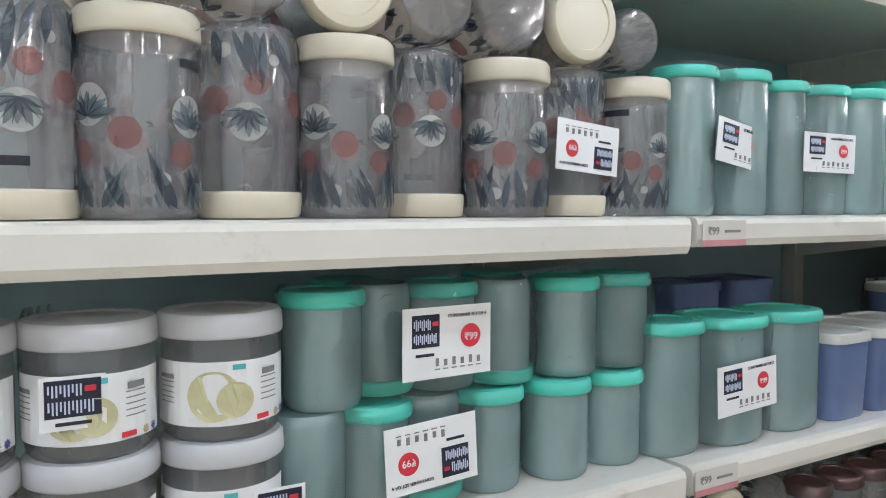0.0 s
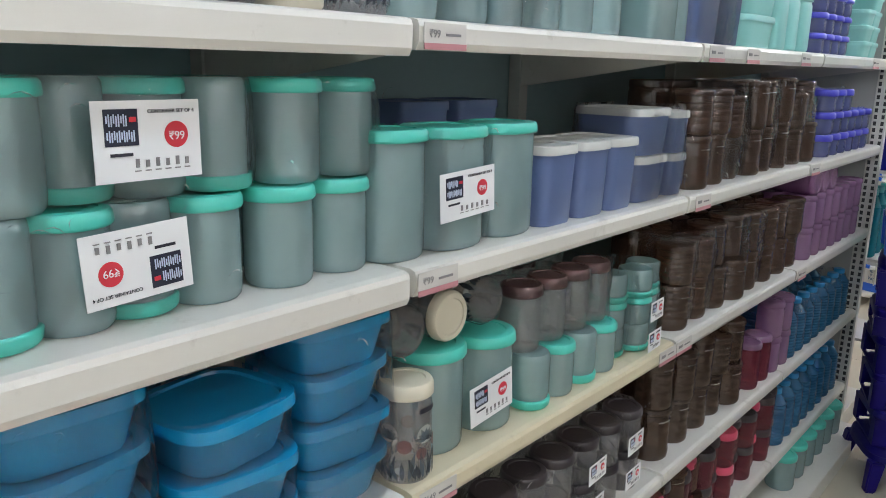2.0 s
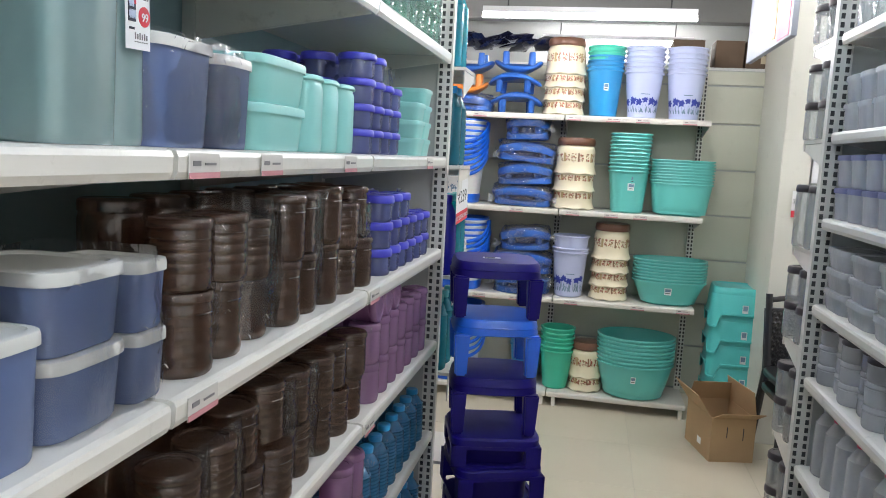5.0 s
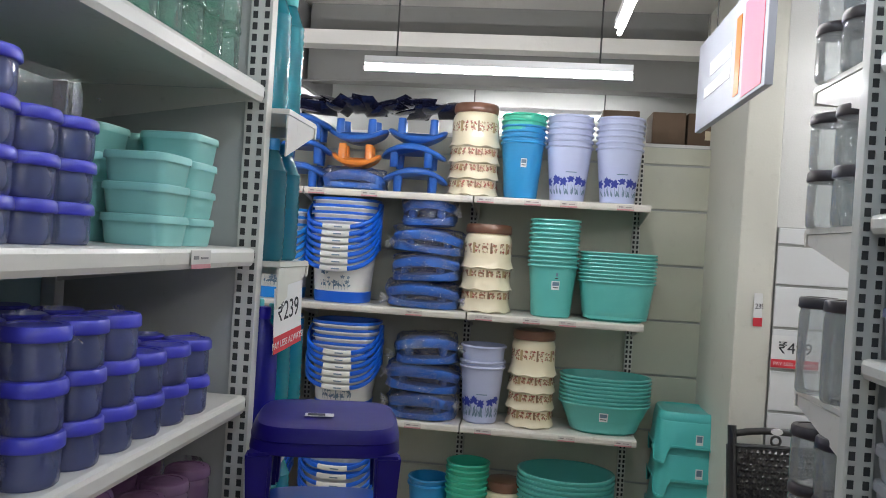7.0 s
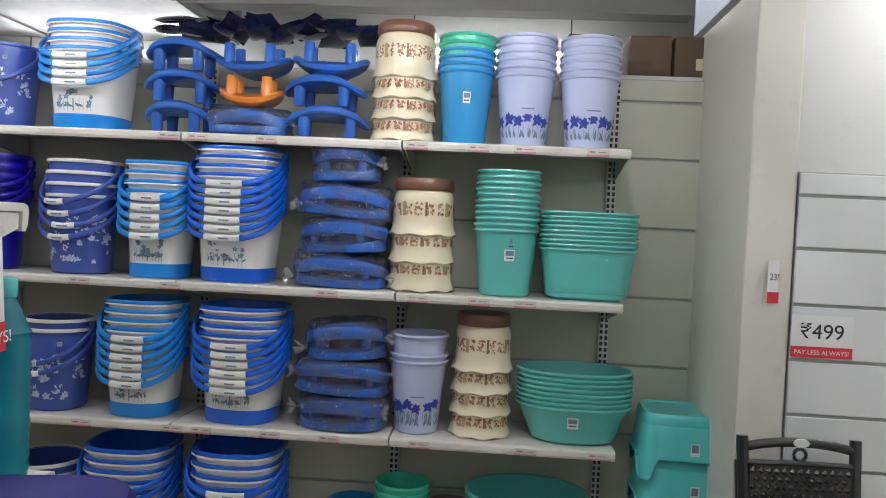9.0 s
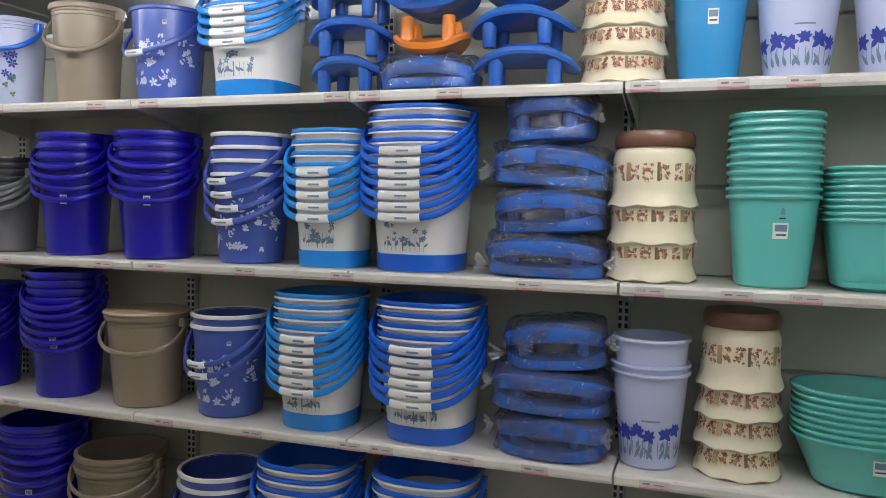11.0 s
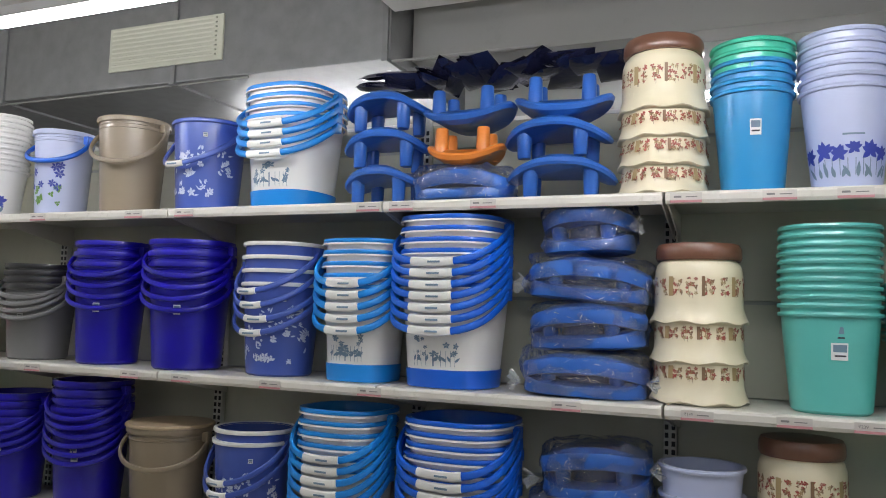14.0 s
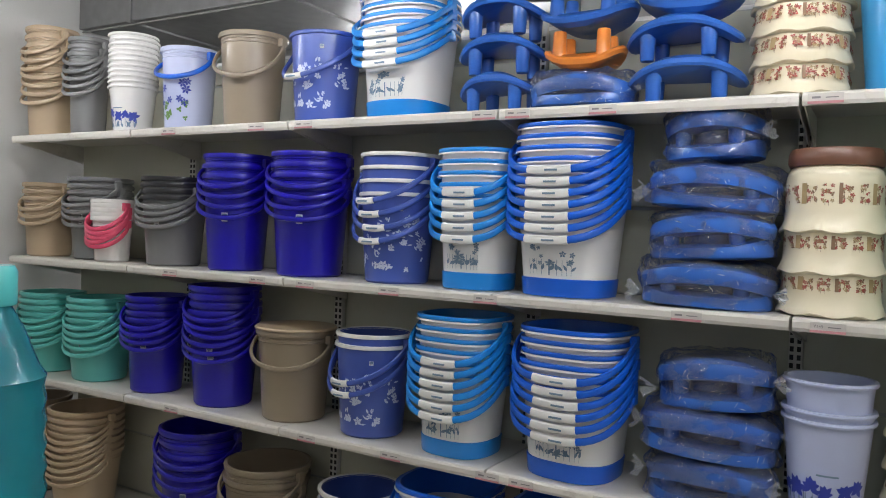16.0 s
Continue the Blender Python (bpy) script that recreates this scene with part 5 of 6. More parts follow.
for row, x in enumerate((-0.06, -0.17)):
    for k in range(8):
        bottle(on_a(x, 2.96 + 0.095 * k, SA4), 0.042, 0.19, C_AQUA, P_SKY, "blue see-through water bottle", "blue bottles")
        bottle(on_a(x, 2.96 + 0.095 * k, SA5), 0.042, 0.21, C_AQUA, P_SKY, "blue see-through water bottle, lower shelf", "blue bottles")
for k in range(4):
    for z in range(2 if k > 1 else 1):
        canister(on_a(-0.06, 2.60 + 0.095 * k, SA4 + 0.12 * z), 0.042, 0.15 if k < 2 else 0.12, C_RED if k < 2 else C_PURPLE, C_PURPLE, "pink see-through plastic canister on shelf", "pink canisters", 0.02, seg=18)
for k in range(12):
    for z in range(2):
        canister(on_a(-0.06 - 0.02 * (k % 2), 1.96 + 0.085 * k, SA5 + 0.115 * z), 0.04, 0.115, C_RED, L_DARK if k % 3 else P_PINK, "red see-through jar in film", "pink canisters", 0.025, seg=18)
for k in range(6):
    canister(on_a(-0.02, 3.0 + 0.12 * k, SA6), 0.05, 0.13, C_MILK, L_MINT, "milky canister with green lid on the bottom deck", "mint canisters", 0.02, seg=18)

# third shelf: tubs, mint sets, rose-lidded jars
for (x, y), n, tilt in (((-0.115, 0.925), 4, 0), ((-0.10, 0.745), 3, 0), ((-0.115, 0.555), 4, 0), ((-0.115, 0.37), 3, 0)):
    for k in range(n):
        food_box(on_a(x + 0.004 * (k % 2), y, SA3 + 0.0705 * k, (3, -7, 8, -4)[k]), 0.166, 0.152, 0.070, P_TUB, P_TUB, "cyan blue food tub with lid, stacked in film", "blue tubs", 0.014, 4.0)
canister(on_a(-0.055, 1.045, SA3), 0.041, 0.158, C_SMOKE, L_CREAM, FL + ", third shelf", "floral canisters", 0.024, decor="floral")
canister(on_a(-0.10, 1.145, SA3), 0.060, 0.178, C_MILK, L_MINT, "wide milky canister with mint green lid", "mint canisters", 0.02, neck=1.0)
canister(on_a(-0.085, 1.27, SA3), 0.055, 0.172, C_MILK, L_MINT, "wide milky canister with mint green lid", "mint canisters", 0.02, neck=1.0)
card(facing_a(-0.026, 1.225, SA3 + 0.075, -5), 0.115, 0.07, "CONTAINER SET OF 2", "\u20b999", "white pack card on wide milky canisters")
for y, z, cr in ((1.045, 1.155, 0), (1.145, 1.156, 1), (1.243, 1.160, 0)):
    canister(pose(-0.2 if cr else -0.05, y, z, 0, 90 if cr else -90, 0), 0.040, 0.15, C_SMOKE, L_CREAM, FL + ", lying down", "floral canisters", 0.02, decor="floral")
for k, y in enumerate((1.385, 1.47, 1.555, 1.635)):
    canister(on_a(-0.06, y, SA3), 0.039, 0.105, C_MILK, L_MINT, MG + ", small", "mint canisters", 0.018, k % 2 == 0)
    canister(on_a(-0.085, y, SA3 + 0.106), 0.038, 0.125, C_GLASS, L_ROSE, "clear jar with dark rose lid", "rose-lid jars", 0.022, ribs=5, name="jar", category="jar")
    canister(on_a(-0.19, y, SA3), 0.039, 0.2, C_GLASS, L_ROSE, "clear jar with dark rose lid, back row", "rose-lid jars", 0.022, name="jar", category="jar")
for k, y in enumerate((1.72, 1.80, 1.875)):
    for z in range(3):
        canister(on_a(-0.085 + 0.02 * (k % 2), y, SA3 + 0.062 * z), 0.039, 0.062, C_MILK, L_MINT, "small milky pot with mint lid, stacked", "mint canisters", 0.014, z % 2 == 0)
for z in (0.03, 0.10):
    card(facing_a(-0.006, 1.80, SA3 + z, -3), 0.06, 0.045, "SET OF 6", "99", "small white pack card on stacked pots")
for k in range(8):
    for z in range(2):
        canister(on_a(-0.07, 1.10 + 0.10 * k, SA4 + 0.1 * z), 0.045, 0.1, C_SMOKE, L_DARK, "clear jar with dark lid in film", "dark-lid jars", 0.02, seg=18, name="jar", category="jar")
        canister(on_a(-0.07, 1.10 + 0.10 * k, SA5 + 0.1 * z), 0.045, 0.1, C_SMOKE, L_DARK, "clear jar with dark lid in film", "dark-lid jars", 0.02, seg=18, name="jar", category="jar")
for y in (1.58, 1.75):
    for z in (0.06, 0.145):
        card(facing_a(-0.006, y, SA4 + z, -3), 0.07, 0.045, "SET OF 6", "99", "small white pack card on dark-lid jars")


# ---------- shrink wrap round the packs ----------
WRAP = clear("glossy shrink wrap", (0.99, 0.99, 1.0), (0.85, 0.88, 0.9), 0.02, 0.06, 1.0, bump=0.6, bump_scale=30, edge=0.30, sheen=0.02)
# whitish film for fold strips; its pale colour imitates lamp reflections
FOLD_GLINT = clear("pale fold glint", (0.97, 0.98, 1.0), (0.96, 0.97, 0.98), 0.30, 0.08, 1.0, bump=0.3, edge=0.45)


def shrink_wrap(y0, y1, z0, z1, depth, seed, x=-0.012, lobes=2):
    """A loose clear film drawn round a group of jars; it sags between them and crinkles."""
    root = thing("shrink_wrap", pose(0, 0, 0), "crinkled clear shrink wrap round jars", "film", "pack film")
    cy, hy, cx, hx = (y0 + y1) / 2, (y1 - y0) / 2, x - depth / 2, depth / 2
    rows = 15
    prof = [(1.0 - 0.05 * abs(2 * k / (rows - 1) - 1) ** 4, z0 + 0.003 + (z1 - z0) * k / (rows - 1)) for k in range(rows)]
    bm = loft(bmesh.new(), prof, 72, hx, hy, 5.0, close_bottom=False, at=(cx, cy, 0))
    for v in bm.verts:
        q = v.co * 17 + Vector((seed * 3.1, 0, 0))
        f = 0.5 + 0.5 * math.cos(2 * math.pi * lobes * (v.co.y - y0) / (y1 - y0))
        v.co.x += 0.006 * noise.noise(q) + 0.004 * (0.4 - abs(noise.noise(q * 2.6))) + 0.002 * noise.noise(q * 6) - 0.010 * f * (1 if v.co.x > cx else -1)
        v.co.y += 0.004 * noise.noise(q + Vector((0, 9, 0)))
        v.co.z += 0.004 * noise.noise(q + Vector((0, 0, 7)))
    part("film", bm, WRAP, root, smooth=True)
    rr = random.Random(seed * 7)
    # curved pale strips in front of the wrap, painted glints along its folds
    bm = bmesh.new()
    for k in range(int(3 + 22 * (y1 - y0))):
        yc, zc = rr.uniform(y0 + 0.01, y1 - 0.01), rr.choice((rr.uniform(z0 + 0.01, z1), z1 - rr.uniform(0.0, 0.03)))
        ln, sl, wd = rr.uniform(0.008, 0.03), rr.choice((rr.uniform(-0.6, 0.6), rr.uniform(1.0, 2.0))), rr.uniform(0.0004, 0.0011)
        last = None
        for f in (0.0, 0.25, 0.5, 0.75, 1.0):
            u, c = (f - 0.5) * ln, wd * math.sin(math.pi * (0.06 + 0.88 * f))
            bow = 0.25 * ln * math.sin(math.pi * f)
            yy, zz = yc + u * math.cos(sl) - bow * math.sin(sl), min(zc + u * math.sin(sl) + bow * math.cos(sl), z1)
            pair = (bm.verts.new((x + 0.004, yy + c * math.sin(sl), zz - c * math.cos(sl))), bm.verts.new((x + 0.0055, yy - c * math.sin(sl), zz + c * math.cos(sl))))
            if last:
                bm.faces.new((last[0], pair[0], pair[1], last[1]))
            last = pair
    tagged(part("fold_glint", bm, FOLD_GLINT, root, "pale fold strips painted as glints"), kind="stuff")


for k, (y0, y1, z0, z1, d, n) in enumerate(((0.285, 0.49, SA1, SA1 + 0.19, 0.125, 2), (0.488, 0.685, SA1, SA1 + 0.185, 0.125, 2), (0.692, 0.90, SA1, SA1 + 0.183, 0.125, 2), (1.01, 1.215, SA1, SA1 + 0.205, 0.12, 2),
                                           (1.235, 1.42, SA1, SA1 + 0.20, 0.12, 2), (0.485, 0.815, SA2 + 0.128, SA2 + 0.252, 0.14, 4), (0.462, 0.79, SA2, SA2 + 0.124, 0.14, 4), (0.82, 1.015, SA2 + 0.128, SA2 + 0.25, 0.13, 2),
                                           (0.235, 0.472, SA2 + 0.124, SA2 + 0.242, 0.14, 2), (1.025, 1.25, SA2, SA2 + 0.18, 0.14, 2), (1.70, 1.955, SA2, SA2 + 0.196, 0.2, 2), (1.90, 2.20, SA1, SA1 + 0.15, 0.16, 1),
                                           (2.785, 3.15, SA1, SA1 + 0.235, 0.12, 2), (3.01, 3.30, SA2, SA2 + 0.225, 0.12, 3), (3.30, 3.60, SA2, SA2 + 0.15, 0.12, 3), (2.94, 3.24, SA3, SA3 + 0.215, 0.13, 3), (3.24, 3.68, SA3, SA3 + 0.215, 0.13, 4),
                                           (1.975, 2.22, SA2, SA2 + 0.125, 0.14, 2), (2.22, 2.47, SA2, SA2 + 0.25, 0.14, 2), (2.47, 2.72, SA2, SA2 + 0.25, 0.14, 2), (2.72, 2.98, SA2, SA2 + 0.2, 0.14, 2), (2.0, 2.24, SA3, SA3 + 0.22, 0.14, 2), (2.36, 2.62, SA3, SA3 + 0.22, 0.14, 2),
                                           (1.34, 1.68, SA3 + 0.106, SA3 + 0.23, 0.13, 4), (1.68, 1.905, SA3, SA3 + 0.185, 0.13, 3), (0.835, 1.015, SA3, SA3 + 0.282, 0.18, 1), (0.655, 0.835, SA3, SA3 + 0.212, 0.18, 1), (0.465, 0.645, SA3, SA3 + 0.282, 0.18, 1),
                                           (1.08, 1.45, SA4, SA4 + 0.2, 0.13, 4), (1.46, 1.86, SA4, SA4 + 0.2, 0.13, 4), (2.95, 3.3, SA4, SA4 + 0.17, 0.13, 3), (3.3, 3.7, SA4, SA4 + 0.17, 0.13, 3))):
    shrink_wrap(y0, y1, z0, z1, d, k + 1, (-0.054 if abs(z0 - SA2) < 0.2 and y1 < 1.02 else -0.034) if d < 0.15 else -0.02, n)

# ---------- clear boxes across the aisle ----------
def on_c(x, y, z, rz=0.0):
    return pose(C_X + x, y, z, 0, 0, rz)


T = [v + 0.0365 for v in C_LEVELS]
C_LIL = clear("lilac lid plastic", (0.7, 0.72, 0.92), (0.40, 0.42, 0.70), 0.5, 0.15, 0.9)
C_PALE = clear("pale clear plastic", (0.96, 0.98, 0.99), (0.96, 0.97, 1.0), 0.46, 0.10, 0.8, bump=0.2, bump_scale=25, edge=0.4)
for k in range(7):
    y = 3.44 - 0.12 * k
    for z in range(2):
        food_box(on_c(0.085, y, T[1] + 0.08 * z), 0.115, 0.14, 0.079, C_PALE, C_PALE, "clear food box in film, stacked pair", "clear boxes")
        food_box(on_c(0.085, y, T[2] + 0.095 * z), 0.115, 0.14, 0.094, C_PALE, C_LIL, "clear food box with lilac lid", "clear boxes")
    canister(on_c(0.06, y, T[0]), 0.045, 0.16, C_GLASS, C_GLASS, "clear jar in film on the high shelf", "clear jars", 0.02, seg=18, name="jar", category="jar")
for k in range(4):
    y = 3.40 - 0.21 * k
    for z in range(3):
        food_box(on_c(0.085, y, T[3] + 0.062 * z), 0.20, 0.14, 0.061, C_PALE, C_PALE, "long flat clear tray box, stacked", "clear trays")
for k in range(8):
    y = 3.45 - 0.1 * k
    for z in range(3):
        canister(on_c(0.06 + 0.02 * (k % 2), y, T[4] + 0.06 * z), 0.042, 0.06, C_PALE, L_DARK if z == 2 else C_PALE, "clear cup with dark lid, stacked", "clear cups", 0.014, seg=18)
    bottle(on_c(0.07, y, T[5]), 0.04, 0.22, C_PALE, P_PINK if k % 2 else L_WHITE, "clear bottle with coloured cap", "clear bottles", False)
    canister(on_c(0.07, y, T[6]), 0.045, 0.2, C_PALE, L_DARK, "clear canister with dark lid", "clear jars", 0.02, seg=18, name="jar", category="jar")

# end of that gondola: clear jars with dark lids
for zi, low in enumerate((2.0, 1.68, 1.32, 1.0, 0.66, 0.33)):
    s = low + 0.0405
    for i, x in enumerate((1.255, 1.36, 1.465)):
        for j, y in enumerate((3.83, 3.72)):
            hgt = 0.125 if zi != 2 else 0.21
            for z in range(2 if hgt < 0.2 else 1):
                canister(pose(x + 0.012 * j, y, s + hgt * z, 0, 0, 20 * i), 0.047, hgt, C_GLASS, L_DARK, "clear jar with dark lid on the end shelf", "dark-lid jars", 0.025, seg=20, name="jar", category="jar")

# end of the container gondola: bottles
for i, x in enumerate((-0.022, -0.112, -0.202)):
    for j, y in enumerate((3.845, 3.95, 4.055)):
        if j < 2:
            bottle(pose(x, y, 1.9255, 0, 0, 15 * i), 0.038, 0.31, C_TEALB, P_AQUA, "teal dimpled water bottle", "teal bottles")
        if j < 2:
            bottle(pose(x + 0.01, y, 1.5705), 0.040, 0.29, C_TEALD, P_SKY, "dark teal dimpled water bottle", "dark teal bottles")
        blue = j == 0
        bottle(pose(x + 0.012, y, 1.1605), 0.042 if blue else 0.040, 0.30, C_ROYALB if blue else C_TEALB, P_ROYAL if blue else P_AQUA, "tall royal blue water bottle on the end shelf" if blue else "tall teal water bottle on the end shelf", "tall bottles", not blue)
        bottle(pose(x, y, 0.7905), 0.038, 0.29, C_TEALB, P_AQUA, "teal dimpled water bottle, low shelf", "teal bottles")


# ---------- signs ----------
def sign(m, w, h, text, label, strip="", size=0.5):
    root = thing("price_sign", m, label, "sign", "price signs")
    part("sheet", solid_box(-w / 2, w / 2, -0.001, 0, -h / 2, h / 2), PAPER, root)
    if text:
        lettering(text, h * size, INK, pose(0, -0.0018, h * 0.10, 90, 0, 0), root)
    s = part("red_strip", solid_box(-w / 2, w / 2, -0.002, -0.0011, -h / 2, -h * 0.24), INK_RED, root)
    if strip:
        lettering(strip, h * 0.15, PAPER, pose(0, -0.0028, -h * 0.38, 90, 0, 0), s)
    return root


sign(pose(1.830, 5.682, 1.25, 0, 0, 0), 0.205, 0.145, "\u20b9499", "white price sign reading 499 with red strip", "PAY LESS ALWAYS!")
sign(pose(1.668, 5.696, 1.43, 0, 0, 20), 0.06, 0.15, "239", "small price sign reading 239 on the pillar", "", 0.22)
sign(pose(0.040, 3.885, 1.438, 0, 0, 86) @ pose(0, 0, 0, 0, -5, 0), 0.175, 0.155, "\u20b9239", "white price sign reading 239 below the end shelf", "PAY LESS ALWAYS!", 0.42)




def rail_tag(x, y, z, along, w=0.07, h=0.028, face=1, price="", rz=None):
    """Paper ticket on a shelf lip. along: 'y' for the container gondola, 'x' for the bucket wall."""
    m = pose(x, y, z, 0, 0, 90) if along == "y" else pose(x, y, z)
    root = thing("shelf_ticket", m, "small white shelf price ticket with red strip", "ticket", "shelf tickets")
    part("sheet", solid_box(-w / 2, w / 2, -0.0012, -0.0002, -h / 2, h / 2), TICKET, root)
    part("red_strip", solid_box(-w / 2, w / 2, -0.0022, -0.0013, -h / 2, -h * 0.26), TICKET_RED, root)
    part("print_line", solid_box(0.0, w * 0.36, -0.0022, -0.0013, h * 0.02, h * 0.12), PRINT_FAINT, root)
    if price:
        lettering(price, h * 0.42, PRINT_FAINT, pose(-w * 0.26, -0.0018, h * 0.08, 90, 0, 0), root)
    else:
        part("print_line", solid_box(-w * 0.38, -w * 0.14, -0.0022, -0.0013, 0.0, h * 0.2), PRINT_FAINT, root)


for y, low, p in ((0.13, 1.56, ""), (1.055, 1.56, "\u20b999"), (1.975, 1.56, ""), (2.62, 1.56, ""), (1.05, 1.228, "\u20b999"), (1.98, 1.228, ""), (1.06, 0.886, "\u20b9149"), (1.86, 0.886, ""), (2.86, 0.886, ""), (2.86, 1.228, ""), (1.95, 0.886, ""), (3.45, 1.56, ""), (2.2, 1.56, "")):
    rail_tag(0.0015, y, low + 0.018, "y", 0.085, 0.034, price=p)
rail_x = ((-2.12, 1), (-1.62, 1), (-1.38, 2), (-1.0, 1), (-0.62, 1), (-0.50, 2), (-0.22, 1), (0.02, 1), (0.38, 2), (0.62, 1), (0.80, 2), (1.08, 2))
for i, low in enumerate(B_LEVELS[:3]):
    for j, (x, k) in enumerate(rail_x):
        if (i + j * k) % 4 != 3:
            rail_tag(x + 0.03 * i, B_Y - 0.0015, low + 0.016, "x", 0.085, 0.027, price={(1, 10): "\u20b9239", (1, 5): "\u20b9429", (1, 6): "\u20b999", (1, 8): "\u20b9149"}.get((i, j), ""))

# ---------- things on the floor ----------
def plastic_stool(m, w, h, mat, label, grp, splay=1.12, framed=False):
    """Square moulded stool: rounded seat with ridged skirt and four splayed channel legs."""
    root = thing("plastic_stool", m, label, "stool", grp)
    s = w / 2
    if framed:
        part("seat", loft(bmesh.new(), [(s * 1.0, h - 0.030), (s * 1.02, h - 0.028), (s * 1.02, h - 0.008), (s * 0.98, h - 0.001), (s * 0.9, h), (s * 0.3, h - 0.002)], 36, 1, 1, 6.0, close_top=True), mat, root, smooth=True)
    else:
        part("seat", loft(bmesh.new(), [(s * 1.03, h - 0.055), (s * 1.05, h - 0.053), (s * 1.03, h - 0.03), (s * 1.04, h - 0.028), (s * 1.015, h - 0.012), (s * 0.96, h - 0.002), (s * 0.86, h), (s * 0.3, h - 0.003)], 36, 1, 1, 4.2, close_top=True), mat, root, smooth=True)
    if framed:
        for sx, sy in ((0, -1), (0, 1), (-1, 0), (1, 0)):
            q = s * 1.01
            bm = bmesh.new()
            for u0, u1, z0, z1 in ((-q, -q * 0.66, 0.0, h - 0.028), (q * 0.66, q, 0.0, h - 0.028), (-q * 0.66, q * 0.66, h - 0.040, h - 0.028), (-q * 0.66, q * 0.66, 0.0, 0.008)):
                if sx:
                    box(bm, *sorted((sx * q, sx * (q - 0.012))), u0, u1, z0, z1)
                else:
                    box(bm, u0, u1, *sorted((sy * q, sy * (q - 0.012))), z0, z1)
            part("side_frame", bm, mat, root)
        # shell behind the openings, coloured darker to stand for recess shade
        part("inner_shell", loft(bmesh.new(), [(s * 0.74, 0.0), (s * 0.78, h - 0.03)], 32, 1, 1, 4.2), P_NAVY_SHADE, root, smooth=True)
        return root
    for sx in (-1, 1):
        for sy in (-1, 1):
            bm = bmesh.new()
            rows = []
            for f in (0.0, 0.5, 1.0):
                k = splay + (0.95 - splay) * f
                g = 0.025 + 0.008 * f
                x, y, z = sx * s * k * 0.9, sy * s * k * 0.9, (h - 0.05) * f
                rows.append([bm.verts.new((x + dx * g, y + dy * g, z)) for dx, dy in ((-0.8, -0.8), (0.8, -0.8), (0.8, 0.8), (-0.8, 0.8))])
            for p, q in zip(rows, rows[1:]):
                for i in range(4):
                    bm.faces.new((p[i], p[(i + 1) % 4], q[(i + 1) % 4], q[i]))
            bm.faces.new(rows[0])
            bm.faces.new(rows[-1])
            bmesh.ops.bevel(bm, geom=[e for e in bm.edges], offset=0.006, segments=2, affect="EDGES")
            part("leg", bm, mat, root, smooth=True)
    return root


SX, SY, SR = 0.206, 3.675, 13
NV = "navy blue moulded plastic stool in a tower"
TOWER = ((0.0, 0.31, 0.17, P_NAVY, 0, 1.10, 30), (0.170, 0.285, 0.135, P_NAVY, 1, 0.94, 26), (0.305, 0.290, 0.137, P_NAVY, 1, 0.94, 20), (0.442, 0.295, 0.137, P_NAVY, 1, 0.94, 22), (0.579, 0.300, 0.10, P_NAVY, 1, 0.94, 15),
         (0.679, 0.285, 0.195, P_NAVY, 0, 0.94, 12), (0.874, 0.280, 0.195, P_BLUE, 0, 0.94, 14), (1.069, 0.292, 0.192, P_NAVY, 0, 0.94, SR))
for k, (z, w, h, mat, frame_walls, splay, rz) in enumerate(TOWER):
    f = k / 7
    plastic_stool(pose(0.270 + (SX - 0.270) * f, 3.535 + (SY - 3.535) * f, z, 0, 0, rz), w, h, mat, NV if mat is P_NAVY else "bright blue moulded plastic stool in a tower", "stool tower", splay, framed=bool(frame_walls))
bmx = thing("barcode_sticker", pose(SX - 0.01, SY - 0.03, 1.2615, 0, 0, SR), "white barcode sticker on the top stool", "sticker")
part("sheet", solid_box(-0.03, 0.03, -0.014, 0.014, 0, 0.0008), PAPER, bmx)
part("print", solid_box(-0.024, 0.012, -0.010, 0.010, 0.0009, 0.0014), INK, bmx)

def arched_stool(m, label, grp):
    """Low square stool: dished seat with a raised band, flared sides and an arch cut into each side."""
    root = thing("plastic_stool", m, label, "stool", grp)
    s, h = 0.150, 0.255
    gap = lambda t: min(1.0, max(0.0, (math.cos(2 * t) ** 2 - 0.30) / 0.45))
    arch = lambda t, k: 0.085 * gap(t) * gap(t) * (3 - 2 * gap(t)) * (1.0 if k < 4 else 0.35 if k == 4 else 0.0)
    prof = [(s * 1.15, 0.0), (s * 1.185, 0.0), (s * 1.185, 0.010), (s * 1.16, 0.012), (s * 1.14, 0.055), (s * 1.09, 0.125), (s * 1.05, 0.205), (s * 1.03, 0.212)]
    part("side_wall", loft(bmesh.new(), prof, 72, 1, 1, 4.2, close_bottom=False, wave=arch), P_AQUA, root, smooth=True)
    part("seat", loft(bmesh.new(), [(s * 1.03, 0.212), (s * 1.035, 0.218), (s * 1.0, 0.246), (s * 0.96, h), (s * 0.85, h), (s * 0.80, h - 0.006)], 48, 1, 1, 4.2, close_top=True), P_AQUA, root, smooth=True)
    st = part("sticker", solid_box(0.025, 0.060, -s * 1.095 - 0.004, -s * 1.095 - 0.003, 0.105, 0.155), PAPER, root, "small white paper sticker")
    part("print", solid_box(0.030, 0.055, -s * 1.095 - 0.005, -s * 1.095 - 0.0041, 0.120, 0.150), PRINT_SLATE, st)
    return root


first = arched_stool(pose(1.485, 6.16, 0.0, 0, 0, 3), "aqua plastic stool with arched sides, nested stack", "aqua stools")
for k, z in enumerate((0.145, 0.295, 0.450, 0.618)):
    copy_thing(first, pose(1.485 - 0.003 * k, 6.16, z, 0, 0, 2 - 1.5 * k))


